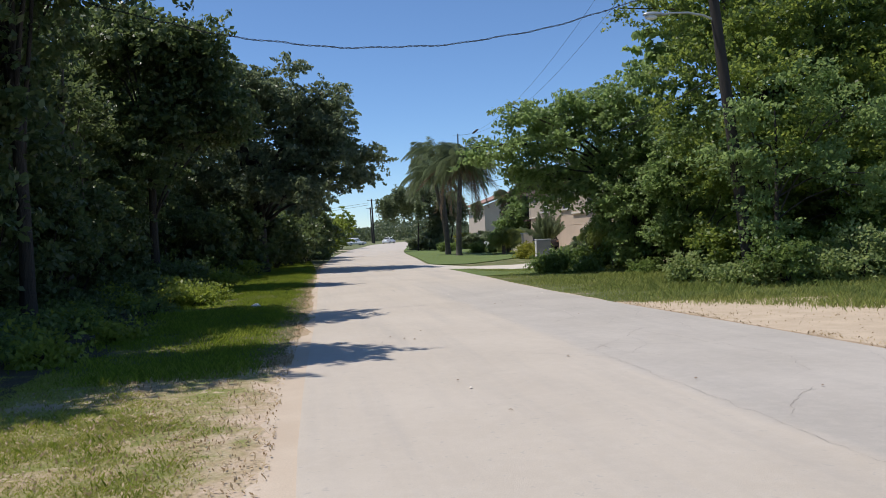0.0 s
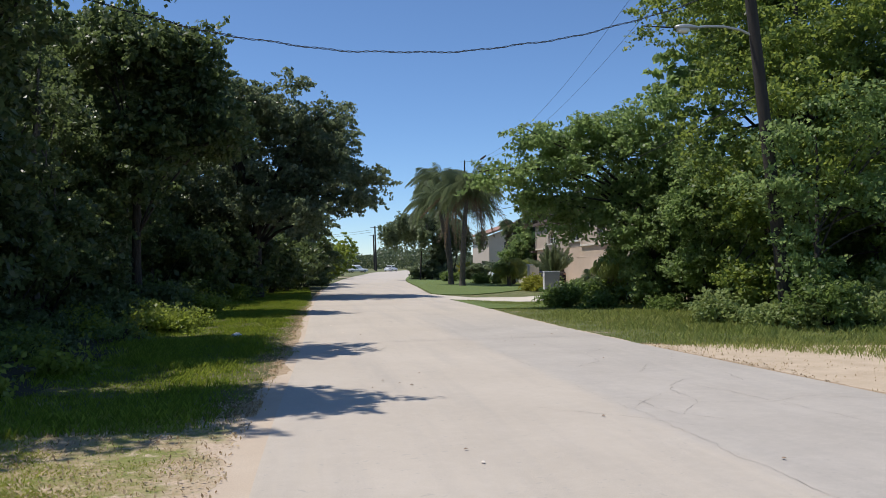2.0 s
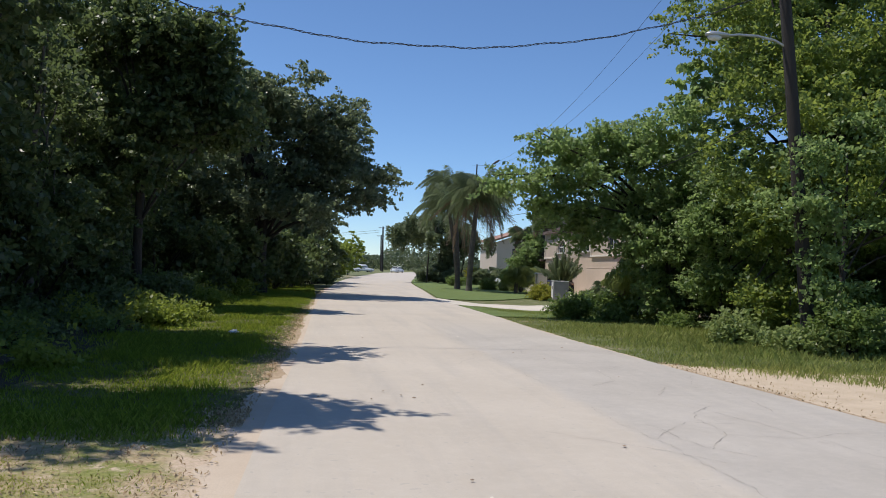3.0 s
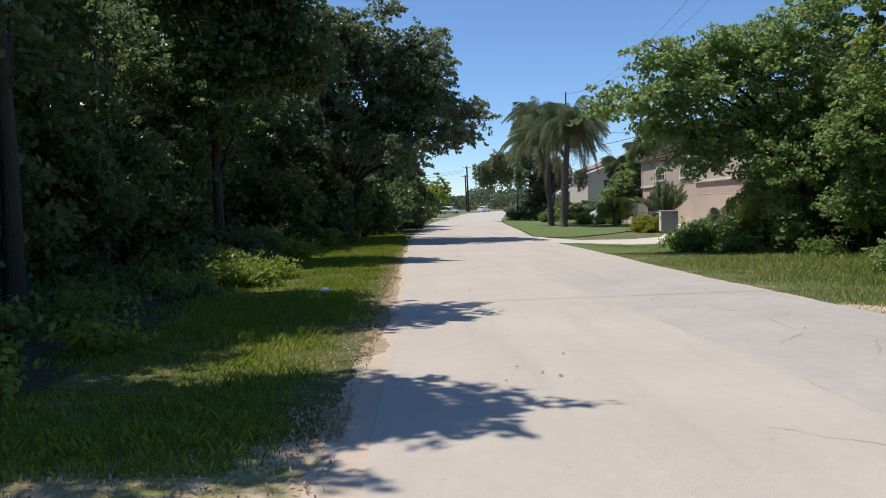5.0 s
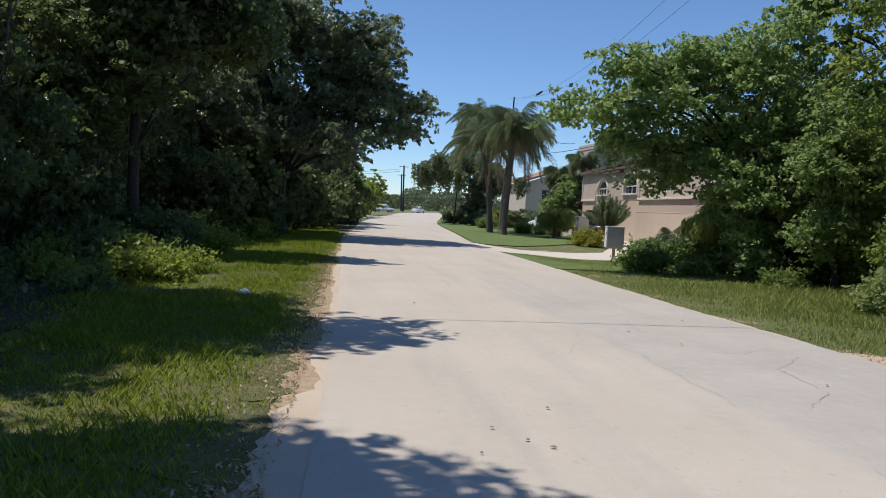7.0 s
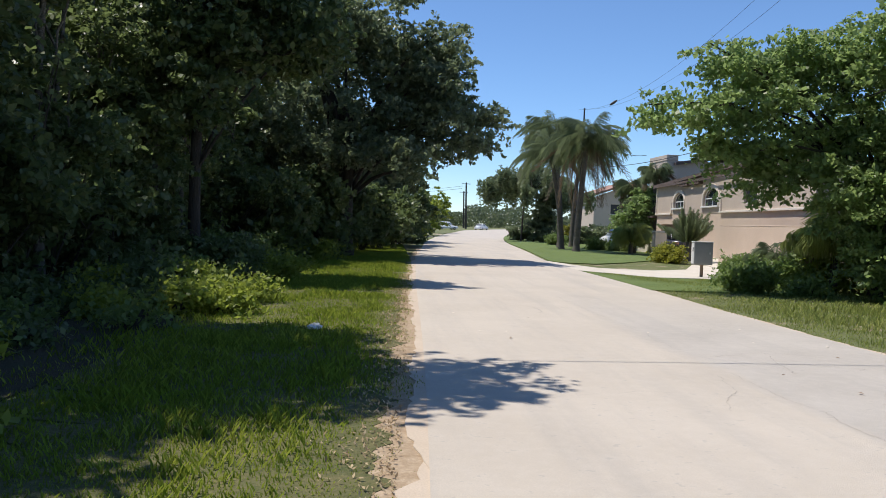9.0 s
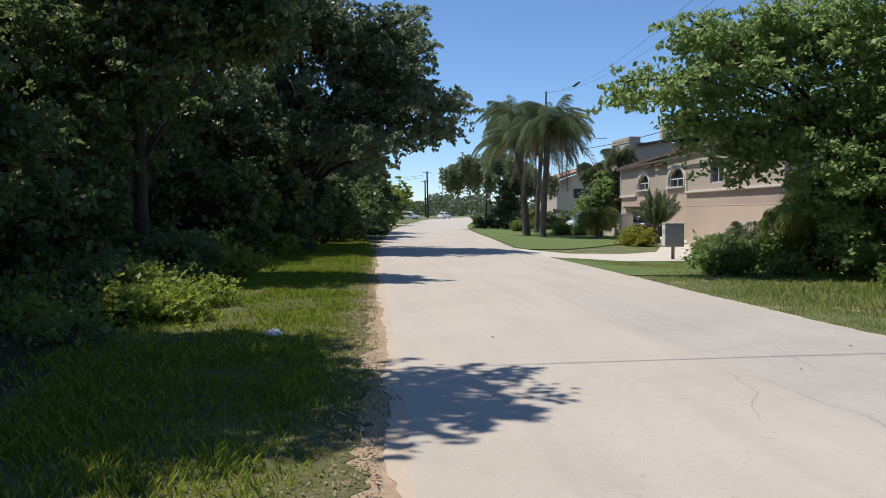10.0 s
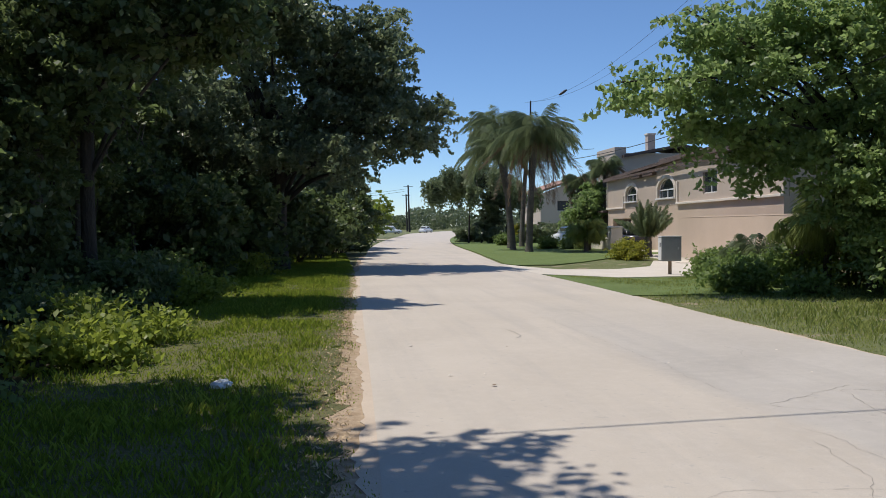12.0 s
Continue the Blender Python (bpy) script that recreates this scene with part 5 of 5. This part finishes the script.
def car(at, turn, paint, label, high=1.45, length=4.4, name="car"):
    ob = empty(name, at, label, "car", "", turn)
    h, L = high, length / 2

    def profile(pts, w, material, nm, taper=0.0, lab=""):
        bm = bmesh.new()
        a = [bm.verts.new((x, -w + (taper if z > 0.95 else 0), z)) for x, z in pts]
        b = [bm.verts.new((x, w - (taper if z > 0.95 else 0), z)) for x, z in pts]
        bm.faces.new(a)
        bm.faces.new(b[::-1])
        for i in range(len(pts)):
            j = (i + 1) % len(pts)
            bm.faces.new((a[j], a[i], b[i], b[j]))
        bmesh.ops.recalc_face_normals(bm, faces=bm.faces[:])
        bmesh.ops.bevel(bm, geom=bm.edges[:], offset=0.035, segments=2, affect="EDGES")
        return part(nm, bm, material, ob, lab, True)

    profile([(-L, 0.25), (-L, 0.72), (-L + 0.2, 0.88), (-0.9, 0.93), (L - 1.3, 0.93), (L - 0.15, 0.75), (L, 0.6), (L, 0.25)], 0.88, paint, "body")
    profile([(-1.75, 0.90), (-1.25, h - 0.06), (-0.8, h), (0.35, h), (1.05, 0.90)], 0.80, paint, "cabin", 0.14)
    part("windscreen", boxed((0.05, 1.2, 0.40), (0.78, 0, 1.18), 0.01), GLASS, ob)
    part("rear_window", boxed((0.05, 1.2, 0.34), (-1.52, 0, 1.16), 0.01), GLASS, ob)
    for s in (-1, 1):
        part("side_window", boxed((1.5, 0.03, 0.32), (-0.3, s * 0.73, 1.17), 0.01), GLASS, ob)
        part("tail_lamp", boxed((0.04, 0.28, 0.14), (-L - 0.005, s * 0.62, 0.70), 0.01), ROOF_PINK, ob, "red tail lamp")
        part("headlight", boxed((0.05, 0.30, 0.13), (L - 0.03, s * 0.60, 0.62), 0.01), LAMP_GLASS, ob)
        for x in (-L + 0.8, L - 0.85):
            wheel(ob, x, s * 0.80)
    part("bumper", boxed((0.12, 1.7, 0.18), (-L - 0.02, 0, 0.40), 0.03), paint, ob)
    return ob


car((21.6, 206, 0.03), 62, CAR_WHITE, "white car far off on the bend of the road")
car((12.4, 190, 0), 20, CAR_WHITE, "white car parked on the verge far off", 1.7, 4.6)
car((19.2, 66.0, 0.06), 95, CAR_DARK, "dark car parked in the forecourt of the house")
car((17.9, 74.5, 0.06), 95, CAR_WHITE, "white car parked in the forecourt of the house")


# ---- houses ----
def wall_pieces(bm, u0, u1, z0, z1, v0, v1, openings):
    """A wall along x between v0 and v1 in y, with openings (a, b, sill, head, arch height)."""
    def block(a, b, c, d):
        if b - a > 0.01 and d - c > 0.01:
            box(bm, (b - a, v1 - v0, d - c), ((a + b) / 2, (v0 + v1) / 2, (c + d) / 2))
    u = u0
    for a, b, sill, head, arch in sorted(openings):
        block(u, a, z0, z1)
        block(a, b, z0, sill)
        if arch:
            m, n = head - arch, 12
            lo = [((a + b) / 2 - (b - a) / 2 * math.cos(math.pi * i / n), m + arch * math.sin(math.pi * i / n)) for i in range(n + 1)]
            for (x0, y0), (x1, y1) in zip(lo, lo[1:]):
                vs = [bm.verts.new((x, v, z)) for v in (v0, v1) for x, z in ((x0, y0), (x1, y1), (x1, z1), (x0, z1))]
                for f in ((0, 1, 2, 3), (7, 6, 5, 4), (0, 4, 5, 1), (3, 2, 6, 7)):
                    bm.faces.new([vs[k] for k in f])
        else:
            block(a, b, head, z1)
        u = b
    block(u, u1, z0, z1)
    return bm


def arched_window(parent, a, b, sill, head, arch, v):
    w, c, m, n = b - a, (a + b) / 2, head - arch, 14

    def arc(k, off):
        return (c - (w / 2 + off) * math.cos(math.pi * k / n), m + (arch + off) * math.sin(math.pi * k / n))

    def ring(inner, outer, y0, y1, base):
        bm = bmesh.new()
        pi = [(a - inner, base)] + [arc(k, inner) for k in range(n + 1)] + [(b + inner, base)]
        po = [(a - outer, base)] + [arc(k, outer) for k in range(n + 1)] + [(b + outer, base)]
        for (p0, p1), (q0, q1) in zip(zip(pi, pi[1:]), zip(po, po[1:])):
            vs = [bm.verts.new((x, y, z)) for y in (y0, y1) for x, z in (p0, p1, q1, q0)]
            for f in ((0, 1, 2, 3), (7, 6, 5, 4), (0, 4, 5, 1), (3, 2, 6, 7)):
                bm.faces.new([vs[k] for k in f])
        bmesh.ops.recalc_face_normals(bm, faces=bm.faces[:])
        return bm

    win = part("window", ring(-0.07, 0.0, v + 0.10, v + 0.16, sill), WHITE_PAINT, parent, "arched white-framed window")
    bm = bmesh.new()
    vs = [bm.verts.new((a + 0.04, v + 0.13, sill))] + [bm.verts.new((x, v + 0.13, z)) for x, z in (arc(k, -0.04) for k in range(n + 1))] + [bm.verts.new((b - 0.04, v + 0.13, sill))]
    bm.faces.new(vs)
    part("pane", bm, GLASS, win)
    part("trim", ring(0.0, 0.20, v - 0.06, v + 0.02, sill - 0.12), TRIM, win, "cream arched surround")
    part("sill", boxed((w + 0.3, 0.2, 0.10), (c, v - 0.04, sill - 0.05), 0.01), WHITE_PAINT, win)
    part("mullion", boxed((0.06, 0.05, m - sill), (c, v + 0.12, (m + sill) / 2)), WHITE_PAINT, win)
    part("transom", boxed((w, 0.05, 0.07), (c, v + 0.12, m)), WHITE_PAINT, win)


def gable_roof(name, parent, u0, u1, v0, v1, zlow, zpeak, upeak, over, material, thick=0.24):
    bm = bmesh.new()
    for ua, za, ub, zb in ((u0 - over, zlow, upeak, zpeak), (upeak, zpeak, u1 + over, zlow)):
        vs = [bm.verts.new((u, v, z + dz)) for dz in (0, thick) for u, v, z in ((ua, v0 - over, za), (ub, v0 - over, zb), (ub, v1 + over, zb), (ua, v1 + over, za))]
        for f in ((3, 2, 1, 0), (4, 5, 6, 7), (0, 1, 5, 4), (1, 2, 6, 5), (2, 3, 7, 6), (3, 0, 4, 7)):
            bm.faces.new([vs[k] for k in f])
    return part(name, bm, material, parent)


def gable_wall(parent, u0, u1, upeak, z0, zpeak, v0, v1, material):
    bm = bmesh.new()
    vs = [bm.verts.new((u, v, z)) for v in (v0, v1) for u, z in ((u0, z0), (u1, z0), (upeak, zpeak))]
    for f in ((0, 1, 2), (5, 4, 3), (0, 3, 4, 1), (1, 4, 5, 2), (2, 5, 3, 0)):
        bm.faces.new([vs[k] for k in f])
    return part("gable", bm, material, parent)


# the stucco house: x runs along its front towards the start of the walk
house = empty("house", (21.0, 75.2, 0.0), "two-storey tan stucco house with arched upper windows and a brown roof", "house", "", -94.9)
ops_up = [(5.3, 8.2, 3.2, 4.28, 0.62), (12.8, 16.0, 3.2, 4.38, 0.7), (20.6, 22.6, 3.2, 4.3, 0.0)]
part("upper_wall", wall_pieces(bmesh.new(), 0, 30, 2.75, 4.95, 0, 0.25, ops_up), STUCCO, house)
part("lower_wall", wall_pieces(bmesh.new(), 0, 30, -0.05, 2.75, 0.02, 0.27, [(1.6, 6.6, -0.02, 2.05, 0), (9.0, 9.9, 0.0, 2.05, 0)]), STUCCO_LOW, house, "peach lower stucco")
part("side_wall", boxed((0.25, 12, 5.0), (0.125, 6.27, 2.45)), STUCCO, house)
part("side_wall", boxed((0.25, 12, 5.0), (29.875, 6.27, 2.45)), STUCCO, house)
part("back_wall", boxed((30, 0.25, 5.0), (15, 12.4, 2.45)), STUCCO, house)
part("upper_floor", boxed((29.4, 12.0, 0.2), (15, 6.3, 2.72)), STUCCO, house)
gable_wall(house, 0, 30, 19, 4.95, 5.25, 0.0, 0.25, STUCCO)
gable_roof("roof", house, 0, 30, 0, 12.5, 4.9, 5.28, 19, 0.26, ROOF, 0.2)
part("upper_roof", boxed((11.0, 6.0, 0.22), (16.5, 3.6, 5.62), 0.03), ROOF, house, "raised brown roof tier with a deep fascia")
part("tier_wall", boxed((10.4, 5.6, 0.5), (16.5, 3.6, 5.27)), STUCCO, house)
arched_window(house, *ops_up[0], 0)
arched_window(house, *ops_up[1], 0)
w = part("window", boxed((2.0, 0.05, 0.06), (21.6, 0.13, 3.23)), WHITE_PAINT, house, "white-framed window")
part("pane", boxed((2.0, 0.02, 1.1), (21.6, 0.14, 3.75)), GLASS, w)
part("mullion", boxed((0.06, 0.05, 1.1), (21.6, 0.11, 3.75)), WHITE_PAINT, w)
for a, b, z in ((0.0, 4.9, 2.80), (16.5, 30.0, 2.80)):
    part("ledge", boxed((b - a, 0.14, 0.12), ((a + b) / 2, -0.06, z), 0.02), TRIM, house, "cream moulded ledge")
for u in (0.06, 4.8, 16.6):
    part("trim", boxed((0.14, 0.10, 2.0 if u < 1 else 0.9), (u, -0.04, 3.85 if u < 1 else 3.2), 0.01), TRIM, house, "cream raised band")
part("band", boxed((0.16, 0.10, 1.3), (16.62, -0.05, 3.40), 0.01), TRIM, house, "cream band from the window down to the ledge")
part("fascia", boxed((30.4, 0.06, 0.16), (15, -0.29, 4.92), 0.01), ROOF, house, "dark brown eave board")
for u in (8.6, 11.4, 24.2):
    part("rafter_end", boxed((2.2, 0.34, 0.20), (u, -0.12, 4.76 if u < 20 else 4.9), 0.02), ROOF, house, "dark brown projecting eave")
part("ceiling_panel", boxed((4.8, 5.0, 0.1), (4.1, 2.8, 2.1)), STUCCO_LOW, house)
# near-black back wall: the shade inside the garage is put into its colour
part("garage_back", boxed((5.4, 0.2, 2.1), (4.1, 5.3, 1.0)), DARK_IN, house, "garage back wall coloured dark for interior shade")
part("front_door", boxed((0.9, 0.06, 2.05), (9.45, 0.18, 1.02), 0.01), POST_WOOD, house)
lean_to = part("porch_roof", boxed((2.2, 3.6, 0.16), (-1.0, 1.4, 2.62), 0.03), ROOF, house, "brown porch roof at the corner")
part("porch_post", boxed((0.25, 0.25, 2.55), (-1.8, -0.1, 1.27), 0.02), STUCCO, house)

# garden wall in front of the house
gw = empty("garden_wall", (17.4, 53.0, 0), "tall peach stucco garden wall", "wall", "", -94.0)
part("wall_panel", boxed((24, 0.22, 1.95), (12, 0, 0.95), 0.02), STUCCO_LOW, gw)
part("coping", boxed((24.02, 0.24, 0.05), (12, 0, 1.95), 0.015), STUCCO_LOW, gw)

# gate pier and low wall
gp = empty("gate_pier", (16.85, 61.5, 0), "pale stucco gate pier with a grey cap", "gate pier")
part("shaft", boxed((0.72, 0.6, 1.42), (0, 0, 0.70), 0.02), TRIM, gp)
part("cap", boxed((0.84, 0.72, 0.12), (0, 0, 1.47), 0.03), METAL, gp)
lwall = empty("low_wall", (17.0, 62.0, 0), "low pale stucco garden wall", "wall", "", 86)
part("wall_panel", boxed((12, 0.2, 0.75), (6.2, 0, 0.36), 0.02), TRIM, lwall)
part("coping", boxed((12, 0.28, 0.07), (6.2, 0, 0.77), 0.02), TRIM, lwall)

# taller house behind, with chimneys
back = empty("rear_house", (23.6, 81.0, 0), "taller tan stucco house with a parapet and chimneys", "house", "", 0)
part("wall", boxed((11, 0.25, 7.6), (5.5, 0.125, 3.8)), STUCCO, back)
part("wall", boxed((0.25, 4.2, 7.6), (0.125, 2.36, 3.8)), STUCCO, back)
part("wall", boxed((0.25, 4.2, 7.6), (10.87, 2.36, 3.8)), STUCCO, back)
part("wall", boxed((11, 0.25, 7.6), (5.5, 4.6, 3.8)), STUCCO, back)
part("parapet", boxed((1.0, 4.8, 0.5), (0.45, 2.36, 7.85), 0.03), STUCCO, back)
rf = gable_roof("roof", back, 1.0, 11, 0, 4.5, 7.2, 8.1, 5.6, 0.4, ROOF)
for x, y in ((4.3, 3.2), (6.3, 2.4)):
    ch = part("chimney", boxed((0.66, 0.66, 2.2), (x, y, 8.4), 0.02), STUCCO, rf)
    part("chimney_cap", boxed((0.8, 0.8, 0.14), (x, y, 9.53), 0.02), TRIM, ch)

# pale house further on
far_house = empty("far_house", (24.0, 108.0, 0), "pale pink stucco house with a terracotta roof", "house", "", 0)
part("front_wall", wall_pieces(bmesh.new(), 0, 11, 0, 5.2, 0, 0.25, [(2.0, 3.4, 3.2, 4.4, 0), (6.4, 7.8, 3.2, 4.4, 0)]), STUCCO_PINK, far_house)
for x in (0.125, 10.875):
    part("side_wall", boxed((0.25, 10, 5.2), (x, 5.26, 2.6)), STUCCO_PINK, far_house)
part("back_wall", boxed((11, 0.25, 5.2), (5.5, 10.4, 2.6)), STUCCO_PINK, far_house)
gable_wall(far_house, 0, 11, 4.5, 5.2, 6.9, 0.0, 0.25, STUCCO_PINK)
gable_roof("roof", far_house, 0, 11, 0, 10.5, 5.2, 6.95, 4.5, 0.6, ROOF_PINK)
for a in (2.0, 6.4):
    w = part("window", boxed((1.4, 0.06, 0.08), (a + 0.7, 0.1, 3.24)), WHITE_PAINT, far_house)
    part("pane", boxed((1.4, 0.03, 1.2), (a + 0.7, 0.16, 3.8)), GLASS, w)

# ---- distance ----
rg = np.random.default_rng(900)
n = 70000
x = rg.uniform(-60, 330, n)
band = rg.uniform(0, 1, n)
y = 345 + band * 60 + 0.10 * np.abs(x - 40)
h = 6.6 + 2.6 * np.sin(x * 0.11) * np.sin(x * 0.043 + 2) + 1.8 * np.sin(x * 0.37) + 1.0 * np.sin(x * 0.9 + 1)
z = np.abs(h) * rg.uniform(0, 1, n) ** 0.75
v, q = leaf_quads(rg, np.stack([x, y, z], 1), 0.8, 0.4, 1.2)
tagged(arrays("far_woods", v, q, FAR_LEAF), "distant low line of green woods", "woods", kind="stuff")
